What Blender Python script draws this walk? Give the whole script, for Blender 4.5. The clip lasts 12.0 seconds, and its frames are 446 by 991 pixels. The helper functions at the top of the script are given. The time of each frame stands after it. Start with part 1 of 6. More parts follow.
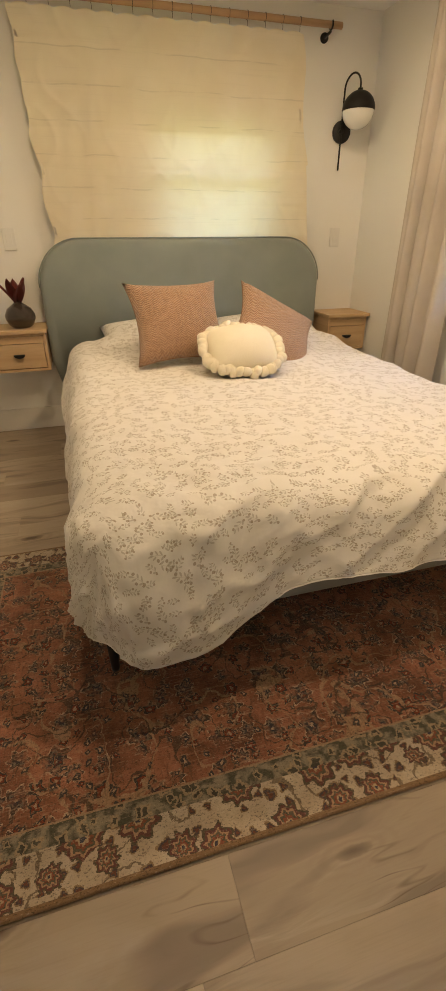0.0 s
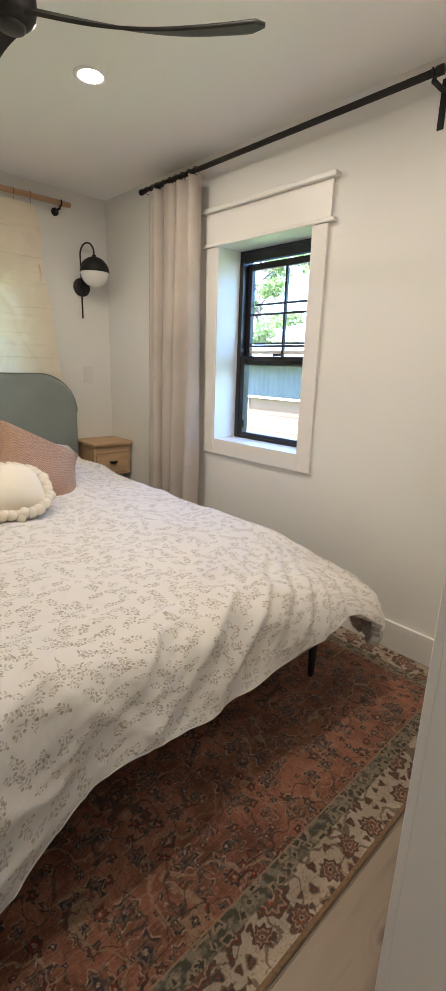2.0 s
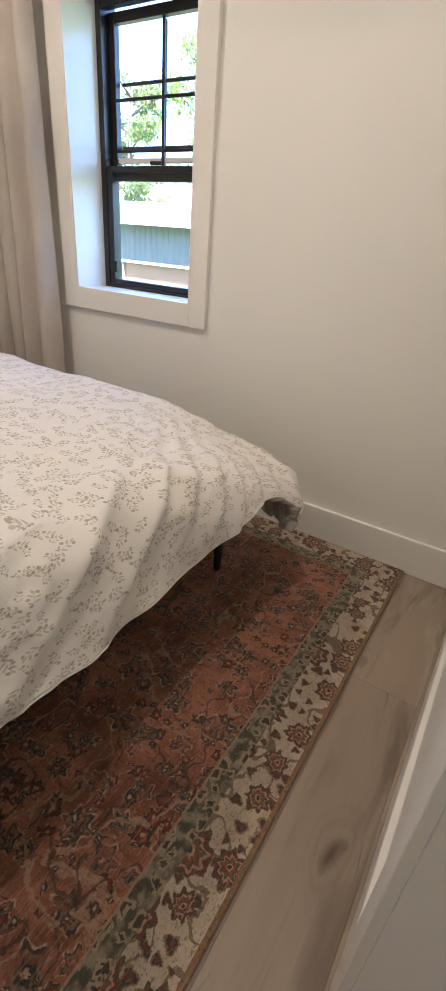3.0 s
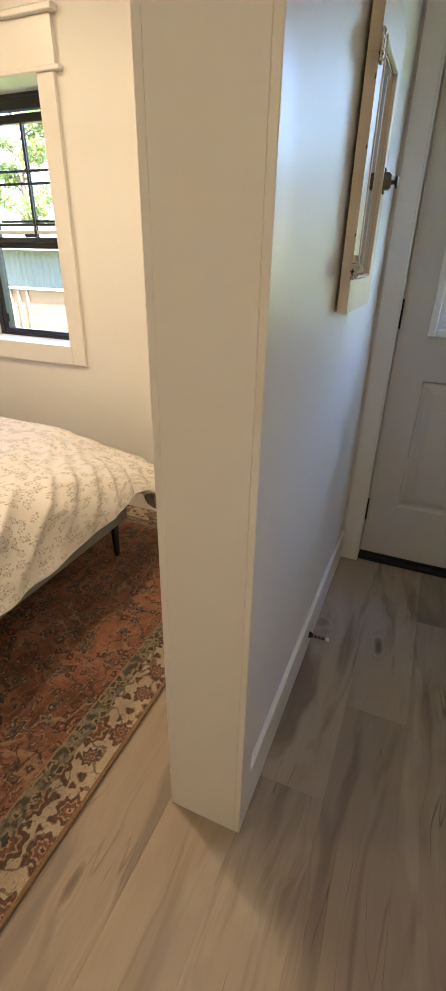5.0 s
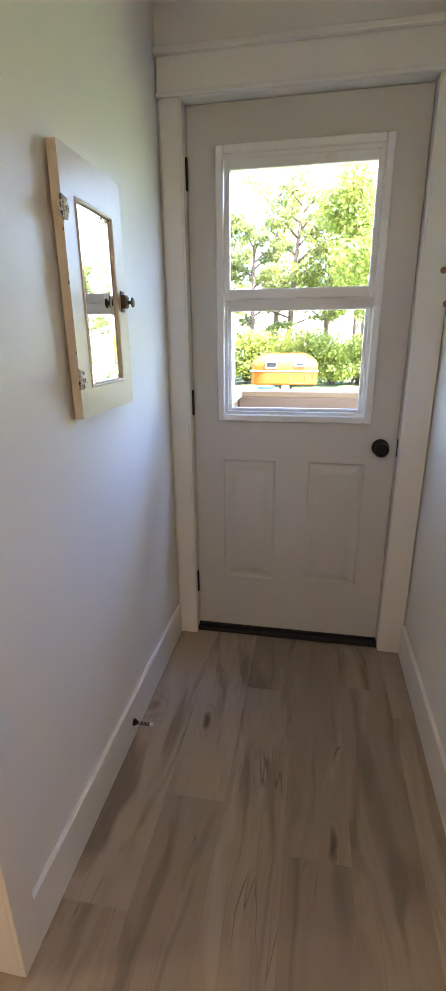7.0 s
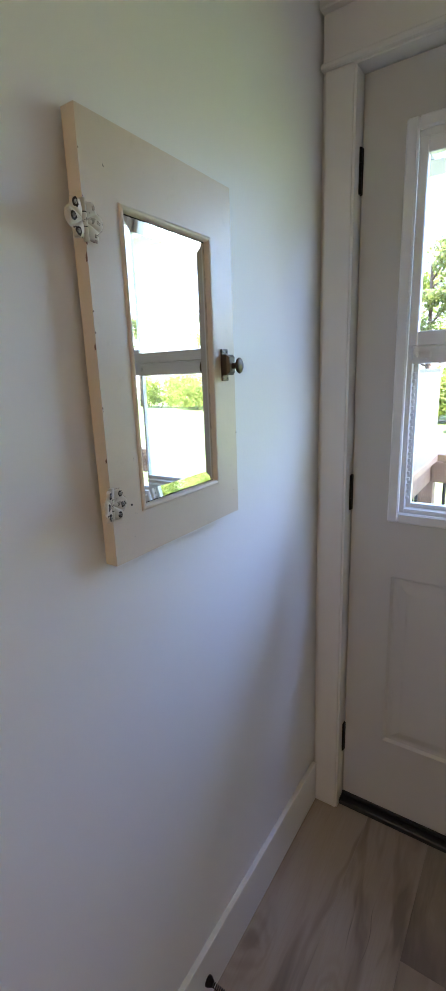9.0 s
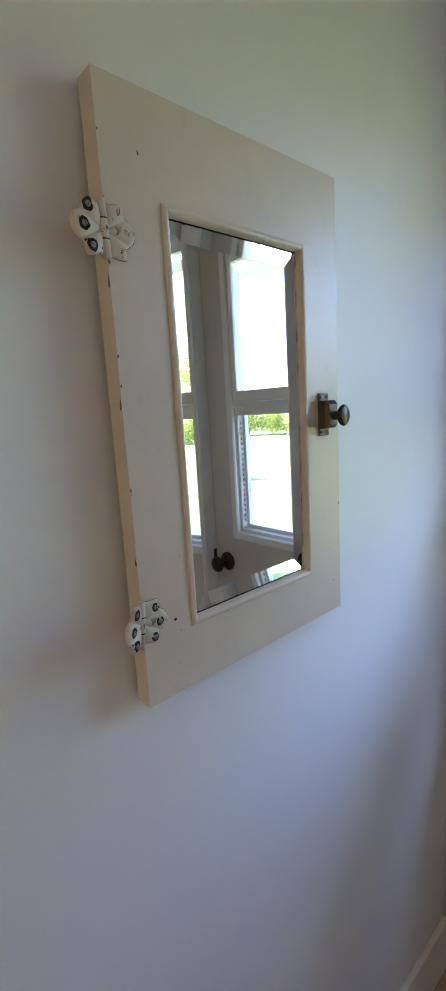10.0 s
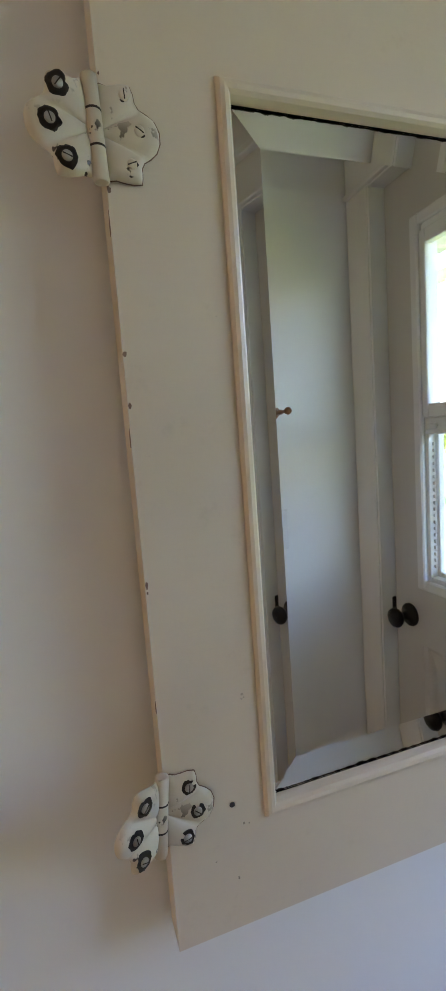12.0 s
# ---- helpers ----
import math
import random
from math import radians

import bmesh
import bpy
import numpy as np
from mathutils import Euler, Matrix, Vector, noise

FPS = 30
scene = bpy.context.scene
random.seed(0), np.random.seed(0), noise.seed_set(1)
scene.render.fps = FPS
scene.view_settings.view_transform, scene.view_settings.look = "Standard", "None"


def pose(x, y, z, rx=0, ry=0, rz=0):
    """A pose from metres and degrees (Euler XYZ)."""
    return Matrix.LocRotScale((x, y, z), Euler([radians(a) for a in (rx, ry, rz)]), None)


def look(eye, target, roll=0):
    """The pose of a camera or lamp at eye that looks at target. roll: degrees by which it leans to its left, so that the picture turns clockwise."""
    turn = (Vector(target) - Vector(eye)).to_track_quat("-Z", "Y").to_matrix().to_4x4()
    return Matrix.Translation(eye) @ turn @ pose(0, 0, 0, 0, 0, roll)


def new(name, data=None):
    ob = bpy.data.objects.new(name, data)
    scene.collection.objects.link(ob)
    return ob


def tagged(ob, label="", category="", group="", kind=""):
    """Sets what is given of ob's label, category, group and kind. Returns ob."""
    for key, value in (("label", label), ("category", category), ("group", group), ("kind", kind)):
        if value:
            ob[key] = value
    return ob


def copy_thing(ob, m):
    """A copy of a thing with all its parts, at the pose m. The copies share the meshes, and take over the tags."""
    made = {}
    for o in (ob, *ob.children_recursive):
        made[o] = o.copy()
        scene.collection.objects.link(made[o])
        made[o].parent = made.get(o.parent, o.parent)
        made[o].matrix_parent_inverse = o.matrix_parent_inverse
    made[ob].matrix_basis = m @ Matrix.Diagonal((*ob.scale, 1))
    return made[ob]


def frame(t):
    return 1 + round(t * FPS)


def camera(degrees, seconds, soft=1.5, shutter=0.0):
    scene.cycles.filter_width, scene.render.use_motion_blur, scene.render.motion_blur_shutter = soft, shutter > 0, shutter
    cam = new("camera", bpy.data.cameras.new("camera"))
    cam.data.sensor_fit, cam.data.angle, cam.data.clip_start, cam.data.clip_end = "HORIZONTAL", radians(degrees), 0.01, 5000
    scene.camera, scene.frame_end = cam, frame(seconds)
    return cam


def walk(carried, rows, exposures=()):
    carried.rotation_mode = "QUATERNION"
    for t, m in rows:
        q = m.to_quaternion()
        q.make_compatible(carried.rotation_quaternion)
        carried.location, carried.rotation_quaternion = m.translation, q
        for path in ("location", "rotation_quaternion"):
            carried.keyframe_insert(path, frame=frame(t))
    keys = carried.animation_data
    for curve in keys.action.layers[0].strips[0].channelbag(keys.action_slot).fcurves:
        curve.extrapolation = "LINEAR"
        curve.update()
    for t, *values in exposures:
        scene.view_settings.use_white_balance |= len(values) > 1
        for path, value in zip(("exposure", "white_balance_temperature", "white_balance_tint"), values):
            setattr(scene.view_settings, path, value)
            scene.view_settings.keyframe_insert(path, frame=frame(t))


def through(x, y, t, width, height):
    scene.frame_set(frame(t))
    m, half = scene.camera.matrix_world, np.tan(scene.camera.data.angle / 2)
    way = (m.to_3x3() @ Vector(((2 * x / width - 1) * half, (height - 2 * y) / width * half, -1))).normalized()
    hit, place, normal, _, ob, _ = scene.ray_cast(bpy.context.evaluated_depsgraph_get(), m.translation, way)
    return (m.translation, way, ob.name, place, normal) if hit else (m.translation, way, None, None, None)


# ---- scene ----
cam = camera(50.5, 12.0)
PATH = [
    (0, (1.629, 0.476, 1.176), (2.115, 2.162, 0.214), -0.3),
    (0.5, (1.629, 0.461, 1.289), (2.154, 2.265, 0.604), 0.6),
    (1, (1.621, 0.467, 1.306), (2.204, 2.286, 0.713), 1.5),
    (1.5, (1.648, 0.507, 1.3), (2.604, 2.172, 0.741), 1.1),
    (2, (1.678, 0.580, 1.262), (3.011, 1.968, 0.730), 1.8),
    (2.5, (1.805, 0.697, 1.158), (3.240, 1.932, 0.514), 2.1),
    (3, (1.962, 0.839, 1.061), (3.477, 1.741, 0.118), 4.7),
    (3.2, (2.022, 0.875, 1.043), (3.575, 1.600, -0.024), 6.0),
    (4.8, (1.724, 0.497, 1.209), (3.348, 1.181, 0.262), 2.5),
    (5, (1.668, 0.403, 1.25), (3.312, 1.094, 0.345), 1.1),
    (5.5, (1.538, 0.227, 1.27), (3.266, 0.793, 0.436), 1.1),
    (6, (1.468, 0.101, 1.32), (3.292, 0.459, 0.581), 1.1),
    (6.5, (1.56, 0.057, 1.329), (3.414, 0.384, 0.656), -0.4),
    (6.7, (1.633, 0.056, 1.326), (3.498, 0.366, 0.676), -0.3),
    (8.5, (2.206, 0.044, 1.351), (3.885, 0.997, 0.826), -2.0),
    (9, (2.353, 0.11, 1.397), (3.967, 1.189, 0.912), -2.1),
    (9.5, (2.451, 0.162, 1.419), (3.959, 1.406, 0.998), -3.3),
    (10, (2.571, 0.209, 1.431), (3.874, 1.685, 1.077), -3.4),
    (10.5, (2.672, 0.225, 1.442), (3.811, 1.835, 1.112), -3.3),
    (11, (2.711, 0.271, 1.445), (3.732, 1.966, 1.151), -3.5),
    (11.5, (2.729, 0.327, 1.443), (3.567, 2.124, 1.186), -3.5),
    (12, (2.76, 0.343, 1.437), (3.375, 2.232, 1.202), -4.2),
]
EXPOSURES = [
    (0, 3.80, 6400, 12), (1.0, 3.85, 6200, 12), (1.5, 3.77, 5450, 12), (2.0, 3.66, 4950, 12), (2.5, 3.58, 4700, 13), (3.2, 3.58, 5200, 15),
    (4.8, 3.88, 6050, 13), (5.5, 4.16, 6150, 15), (6.5, 4.28, 6200, 20), (8.5, 4.14, 5950, 20), (9.3, 3.82, 5750, 20), (10.0, 3.80, 5800, 20), (10.5, 4.02, 5900, 21), (11.0, 4.06, 6050, 21), (12.0, 3.92, 6250, 20),
]
walk(cam, [(t, look(eye, target, roll)) for t, eye, target, roll in PATH], EXPOSURES)

# ---- world, sun, lights ----
ceil_z, hall_y0, mir_y, bed_y0, bed_y1, east_x = 2.335, -0.385, 0.62, 0.775, 3.87, 3.61
ground_z = -1.2

world = bpy.data.worlds.new("world")
scene.world = world
world.use_nodes = True
wt = world.node_tree
sky = wt.nodes.new("ShaderNodeTexSky")
sky.sky_type, sky.sun_disc = "NISHITA", False
sky.sun_elevation, sky.sun_rotation = radians(62), radians(205)
sky.ozone_density = 2.6
wt.links.new(sky.outputs[0], wt.nodes["Background"].inputs[0])
wt.nodes["Background"].inputs[1].default_value = 0.15

sun = new("sun", bpy.data.lights.new("sun", "SUN"))
sun.data.energy, sun.data.angle, sun.data.color = 5.0, radians(0.5), (1.0, 0.95, 0.87)
sun.matrix_world = look((0, 0, 0), (0.20, 0.42, -0.88))

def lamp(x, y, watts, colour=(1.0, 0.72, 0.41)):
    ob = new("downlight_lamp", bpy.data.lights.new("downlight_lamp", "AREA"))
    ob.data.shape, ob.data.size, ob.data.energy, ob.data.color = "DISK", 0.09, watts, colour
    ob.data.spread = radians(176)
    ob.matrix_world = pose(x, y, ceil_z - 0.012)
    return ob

# third light is unseen, added and placed to brighten bed foot and rug
BED_LIGHTS = [(1.69, 2.56), (2.80, 2.57), (2.55, 1.36)]
for lx, ly in BED_LIGHTS:
    lamp(lx, ly, 0.76 if ly > 2 else 0.80)
# hall downlight stands out of view; its place and fitting are assumed
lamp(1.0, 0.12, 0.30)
# added blue lamp under the porch, for skylight falling steeply through entry door glass
sky_fill_lamp = new("sky_fill_lamp", bpy.data.lights.new("sky_fill_lamp", "AREA"))
sky_fill_lamp.data.shape, sky_fill_lamp.data.size, sky_fill_lamp.data.size_y, sky_fill_lamp.data.energy, sky_fill_lamp.data.color = "RECTANGLE", 0.40, 0.28, 0.42, (0.33, 0.50, 1.0)
sky_fill_lamp.matrix_world = look((3.98, -0.44, 2.24), (3.36, 0.60, 0.80))
sky_fill_lamp.data.spread = radians(110)

# ---- materials ----
class Nodes:
    def __init__(self, name):
        self.m = bpy.data.materials.new(name)
        self.m.use_nodes = True
        self.t = self.m.node_tree
        self.b = self.t.nodes["Principled BSDF"]
        self.out = self.t.nodes["Material Output"]

    def put(self, sock, v):
        if isinstance(v, bpy.types.NodeSocket):
            self.t.links.new(v, sock)
        elif isinstance(v, (tuple, list)) and len(v) == 3 and sock.type == "RGBA":
            sock.default_value = (*v, 1)
        else:
            sock.default_value = v

    def math(self, op, a, b=0.0, c=0.0, clamp=False):
        n = self.t.nodes.new("ShaderNodeMath")
        n.operation, n.use_clamp = op, clamp
        for s, v in zip(n.inputs, (a, b, c)):
            self.put(s, v)
        return n.outputs[0]

    def coords(self, which="Object"):
        return self.t.nodes.new("ShaderNodeTexCoord").outputs[which]

    def mapped(self, v, scale=(1, 1, 1), rot=(0, 0, 0), loc=(0, 0, 0)):
        n = self.t.nodes.new("ShaderNodeMapping")
        self.put(n.inputs[0], v)
        n.inputs[1].default_value, n.inputs[2].default_value, n.inputs[3].default_value = loc, [radians(a) for a in rot], scale
        return n.outputs[0]

    def noise(self, v, scale, detail=3.0, rough=0.5, distort=0.0, colour=False):
        n = self.t.nodes.new("ShaderNodeTexNoise")
        self.put(n.inputs["Vector"], v)
        n.inputs["Scale"].default_value, n.inputs["Detail"].default_value = scale, detail
        n.inputs["Roughness"].default_value, n.inputs["Distortion"].default_value = rough, distort
        return n.outputs[1 if colour else 0]

    def voronoi(self, v, scale, feature="F1", rand=1.0, out="Distance", dims="3D"):
        n = self.t.nodes.new("ShaderNodeTexVoronoi")
        n.feature, n.voronoi_dimensions = feature, dims
        self.put(n.inputs["Vector"], v)
        n.inputs["Scale"].default_value, n.inputs["Randomness"].default_value = scale, rand
        return n.outputs[out]

    def ramp(self, v, stops, mode="LINEAR"):
        n = self.t.nodes.new("ShaderNodeValToRGB")
        n.color_ramp.interpolation = mode
        while len(n.color_ramp.elements) < len(stops):
            n.color_ramp.elements.new(0.5)
        for e, (p, c) in zip(n.color_ramp.elements, stops):
            e.position, e.color = p, (*c, 1) if isinstance(c, tuple) else (c, c, c, 1)
        self.put(n.inputs[0], v)
        return n.outputs[0]

    def mix(self, f, a, b, mode="MIX"):
        n = self.t.nodes.new("ShaderNodeMix")
        n.data_type, n.blend_type = "RGBA", mode
        self.put(n.inputs[0], f)
        self.put(n.inputs[6], a)
        self.put(n.inputs[7], b)
        return n.outputs[2]

    def span(self, v, a, b):
        n = self.t.nodes.new("ShaderNodeMapRange")
        self.put(n.inputs[0], v)
        n.inputs[1].default_value, n.inputs[2].default_value = a, b
        return n.outputs[0]

    def xyz(self, v):
        n = self.t.nodes.new("ShaderNodeSeparateXYZ")
        self.put(n.inputs[0], v)
        return n.outputs

    def vec(self, x, y, z=0.0):
        n = self.t.nodes.new("ShaderNodeCombineXYZ")
        for s, v in zip(n.inputs, (x, y, z)):
            self.put(s, v)
        return n.outputs[0]

    def add(self, a, b, op="ADD"):
        n = self.t.nodes.new("ShaderNodeVectorMath")
        n.operation = op
        self.put(n.inputs[0], a)
        self.put(n.inputs[1], b)
        return n.outputs[0]

    def random(self):
        return self.t.nodes.new("ShaderNodeObjectInfo").outputs["Random"]

    def bump(self, h, dist=0.001, strength=0.5):
        n = self.t.nodes.new("ShaderNodeBump")
        n.inputs["Strength"].default_value, n.inputs["Distance"].default_value = strength, dist
        self.put(n.inputs["Height"], h)
        self.put(self.b.inputs["Normal"], n.outputs[0])

    def done(self, colour=None, rough=0.5, metal=0.0, spec=None):
        if colour is not None:
            self.put(self.b.inputs["Base Color"], colour)
        self.put(self.b.inputs["Roughness"], rough)
        self.put(self.b.inputs["Metallic"], metal)
        if spec is not None:
            self.b.inputs["Specular IOR Level"].default_value = spec
        return self.m


def paint(name, colour, rough=0.5, vary=0.05, bump=0.0006, scale=90):
    n = Nodes(name)
    c = n.coords()
    big, small = n.noise(c, 1.6, 3), n.noise(c, scale, 4)
    dark = tuple(v * (1 - vary) for v in colour)
    n.bump(small, bump, 0.35)
    return n.done(n.mix(big, dark, colour), n.math("ADD", rough, n.math("MULTIPLY", n.math("SUBTRACT", n.noise(c, 7), 0.5), 0.15)))


def metal(name, colour, rough=0.4, metallic=0.9):
    n = Nodes(name)
    c = n.coords()
    s = n.noise(c, 60, 4)
    n.bump(s, 0.0003, 0.3)
    return n.done(n.mix(s, tuple(v * 0.7 for v in colour), colour), n.math("ADD", rough - 0.1, n.math("MULTIPLY", n.noise(c, 18), 0.2)), metallic)


def timber(name, dark, light, rough=0.5, along=0, grain=26):
    n = Nodes(name)
    stretch = [1.0, 1.0, 1.0]
    stretch[along] = 0.09
    c = n.add(n.coords(), n.vec(n.math("MULTIPLY", n.random(), 7.0), n.math("MULTIPLY", n.random(), 3.0)))
    v = n.mapped(c, stretch)
    g = n.noise(v, grain, 5, 0.6, 0.4)
    fine = n.noise(v, grain * 9, 3)
    n.bump(fine, 0.0005, 0.4)
    col = n.mix(n.span(g, 0.3, 0.7), dark, light)
    return n.done(n.mix(n.math("MULTIPLY", fine, 0.25), col, dark), rough)


def plank_mat():
    n = Nodes("oak_planks")
    r = n.random()
    off = n.vec(n.math("MULTIPLY", r, 31.0), n.math("MULTIPLY", r, 17.0), n.math("MULTIPLY", r, 5.0))
    c = n.add(n.coords(), off)
    warp = n.noise(n.mapped(c, (1.0, 3.2, 1)), 1.6, 3, 0.5, colour=True)
    w = n.add(c, n.add(warp, (0.10, 0.16, 0.0), "MULTIPLY"))
    g = n.noise(n.mapped(w, (0.42, 2.4, 1)), 3.6, 5, 0.62, 0.8)
    fine = n.noise(n.mapped(c, (3.0, 85.0, 1)), 3.0, 4, 0.6)
    tone = n.mix(r, (0.265, 0.210, 0.158), (0.405, 0.330, 0.250))
    col = n.mix(n.math("MULTIPLY", n.span(g, 0.52, 0.80), 0.45), tone, (0.185, 0.142, 0.110))
    col = n.mix(n.math("MULTIPLY", n.span(g, 0.45, 0.28), 0.6), col, (0.43, 0.37, 0.305))
    blot = n.noise(n.mapped(w, (0.5, 3.0, 1)), 2.6, 3, 0.5, 1.2)
    col = n.mix(n.math("MULTIPLY", n.span(blot, 0.54, 0.67), 0.74), col, (0.150, 0.114, 0.090))
    shake = n.add(w, n.add(n.noise(c, 13, 3, 0.6, colour=True), (0.05, 0.035, 0.0), "MULTIPLY"))
    kd = n.voronoi(n.mapped(shake, (0.75, 1.9, 1)), 2.6, rand=1.0)
    here = n.xyz(n.voronoi(n.mapped(shake, (0.75, 1.9, 1)), 2.6, rand=1.0, out="Color"))[0]
    ring = n.math("SINE", n.math("MULTIPLY", kd, 95.0))
    near = n.math("MULTIPLY", n.span(kd, 0.27, 0.03), n.span(here, 0.05, 0.30))
    col = n.mix(n.math("MULTIPLY", n.math("MULTIPLY", near, n.span(ring, -1.0, 1.0)), 0.46), col, (0.19, 0.135, 0.095))
    knot = n.math("MULTIPLY", n.span(kd, 0.10, 0.04), n.span(here, 0.05, 0.30))
    col = n.mix(n.math("MULTIPLY", knot, 0.9), col, (0.085, 0.055, 0.040))
    streak = n.noise(n.mapped(w, (0.55, 6.5, 1)), 3.0, 4, 0.6)
    col = n.mix(n.math("MULTIPLY", n.span(streak, 0.60, 0.72), 0.50), col, (0.15, 0.11, 0.085))
    col = n.mix(n.math("MULTIPLY", n.span(fine, 0.50, 0.75), 0.22), col, (0.22, 0.165, 0.12))
    crack = n.math("ABSOLUTE", n.math("SUBTRACT", n.noise(n.mapped(w, (0.5, 5.5, 1)), 2.0, 2), 0.5))
    cm = n.math("MULTIPLY", n.span(crack, 0.009, 0.001), n.math("MULTIPLY", n.span(n.noise(c, 3.1), 0.56, 0.66), 0.7))
    col = n.mix(cm, col, (0.10, 0.062, 0.04))
    n.bump(n.math("SUBTRACT", fine, cm), 0.0008, 0.35)
    return n.done(col, n.math("ADD", 0.40, n.math("MULTIPLY", fine, 0.2)), 0.0, 0.4)


def rug_mat(lx, ly):
    n = Nodes("woven_rug")
    c = n.coords()
    x, y, z = n.xyz(c)
    jit = n.noise(c, 26, 2, colour=True)
    cj = n.add(c, n.add(n.add(jit, (0.5, 0.5, 0.5), "SUBTRACT"), (0.034, 0.034, 0), "MULTIPLY"))
    stepped = n.add(cj, (0.0028, 0.0028, 1.0), "SNAP")
    calm = n.add(n.add(c, n.add(n.add(jit, (0.5, 0.5, 0.5), "SUBTRACT"), (0.019, 0.019, 0), "MULTIPLY")), (0.0028, 0.0028, 1.0), "SNAP")
    d = n.math("MINIMUM", n.math("MINIMUM", x, n.math("SUBTRACT", lx, x)), n.math("MINIMUM", y, n.math("SUBTRACT", ly, y)))

    def flowers(scale, palette, seed, petals=7.0, size=0.42, src=None, lobe=-0.22):
        v = n.mapped(src or stepped, (1, 1, 0), loc=(seed, seed * 0.37, 0))
        dist = n.voronoi(v, scale, rand=0.72, dims="2D")
        pos = n.voronoi(v, scale, rand=0.72, out="Position", dims="2D")
        rnd = n.xyz(n.voronoi(v, scale, rand=0.72, out="Color", dims="2D"))
        rel = n.xyz(n.add(v, pos, "SUBTRACT"))
        ang = n.math("ARCTAN2", rel[1], rel[0])
        lobes = n.math("COSINE", n.math("ADD", n.math("MULTIPLY", ang, petals), n.math("MULTIPLY", rnd[2], 6.0)))
        rr = n.math("MULTIPLY", n.math("MULTIPLY", dist, n.math("ADD", 1.0, n.math("MULTIPLY", lobes, lobe))), n.math("ADD", 0.75, n.math("MULTIPLY", rnd[1], 0.9)))
        t = n.math("DIVIDE", rr, size)
        mask = n.math("LESS_THAN", t, 1.0)
        col = n.ramp(t, palette, "CONSTANT")
        return col, mask, rnd[0]

    faded = n.noise(c, 5.5, 5, 0.65)
    field = n.mix(n.span(faded, 0.35, 0.68), (0.125, 0.050, 0.031), (0.385, 0.168, 0.100))
    c1, m1, r1 = flowers(11.0, [(0, (0.34, 0.24, 0.16)), (0.14, (0.030, 0.032, 0.045)), (0.44, (0.15, 0.125, 0.095)), (0.62, (0.045, 0.036, 0.036)), (0.86, (0.42, 0.30, 0.20))], 3.1, 6.0, 0.34, calm)
    c2, m2, r2 = flowers(21, [(0, (0.34, 0.23, 0.15)), (0.25, (0.16, 0.035, 0.02)), (0.6, (0.04, 0.035, 0.035)), (0.9, (0.30, 0.18, 0.11))], 7.7, 5.0, 0.34)
    field = n.mix(n.math("MULTIPLY", m2, n.math("GREATER_THAN", r2, 0.50)), field, c2)
    field = n.mix(n.math("MULTIPLY", m1, n.span(n.noise(c, 60, 2), 0.34, 0.62)), field, c1)
    vine = n.math("ABSOLUTE", n.math("SUBTRACT", n.noise(stepped, 5.2, 1.5, 0.4), 0.5))
    field = n.mix(n.math("MULTIPLY", n.math("LESS_THAN", vine, 0.0075), 0.75), field, (0.34, 0.22, 0.13))
    vine2 = n.math("ABSOLUTE", n.math("SUBTRACT", n.noise(n.mapped(stepped, loc=(4, 9, 0)), 7.5, 1.5, 0.4), 0.5))
    field = n.mix(n.math("MULTIPLY", n.math("LESS_THAN", vine2, 0.007), 0.75), field, (0.045, 0.035, 0.03))
    c3, m3, r3 = flowers(34, [(0, (0.36, 0.25, 0.16)), (0.3, (0.045, 0.04, 0.045)), (0.75, (0.22, 0.12, 0.07))], 11.9, 4.0, 0.36)
    field = n.mix(n.math("MULTIPLY", m3, n.math("GREATER_THAN", r3, 0.80)), field, c3)
    hatch = n.noise(n.mapped(c, (120.0, 22.0, 1)), 1.0, 2, 0.6)
    field = n.mix(n.math("MULTIPLY", n.span(hatch, 0.56, 0.66), 0.42), field, (0.055, 0.036, 0.030))
    hatch2 = n.noise(n.mapped(c, (20.0, 110.0, 1), loc=(3, 5, 0)), 1.0, 2, 0.6)
    field = n.mix(n.math("MULTIPLY", n.span(hatch2, 0.58, 0.68), 0.40), field, (0.40, 0.25, 0.155))

    cream = n.mix(n.span(n.noise(c, 14, 4), 0.3, 0.75), (0.36, 0.285, 0.205), (0.49, 0.41, 0.31))
    b1, bm1, q1 = flowers(8.5, [(0, (0.045, 0.045, 0.065)), (0.13, (0.36, 0.26, 0.16)), (0.24, (0.20, 0.07, 0.045)), (0.40, (0.095, 0.085, 0.06)), (0.54, (0.34, 0.21, 0.13)), (0.68, (0.12, 0.05, 0.045)), (0.86, (0.085, 0.07, 0.05))], 1.3, 8.0, 0.32, calm, -0.15)
    b2, bm2, q2 = flowers(27, [(0, (0.13, 0.05, 0.035)), (0.4, (0.07, 0.05, 0.055)), (0.75, (0.22, 0.15, 0.085))], 5.9, 3.0, 0.36, calm)
    stem = n.math("ABSOLUTE", n.math("SUBTRACT", n.noise(n.mapped(stepped, loc=(14, 2, 0)), 9.0, 1.0, 0.4), 0.5))
    cream = n.mix(n.math("MULTIPLY", n.math("LESS_THAN", stem, 0.013), 0.8), cream, (0.12, 0.085, 0.055))
    cream = n.mix(n.math("MULTIPLY", bm2, n.math("GREATER_THAN", q2, 0.35)), cream, b2)
    cream = n.mix(bm1, cream, b1)

    olive = n.mix(n.span(n.noise(stepped, 34, 2), 0.42, 0.58), (0.072, 0.070, 0.052), (0.24, 0.205, 0.148))
    o1, om, q3 = flowers(26, [(0, (0.04, 0.038, 0.035)), (0.55, (0.32, 0.24, 0.15))], 2.4, 4.0, 0.36)
    olive = n.mix(n.math("MULTIPLY", om, 0.85), olive, o1)

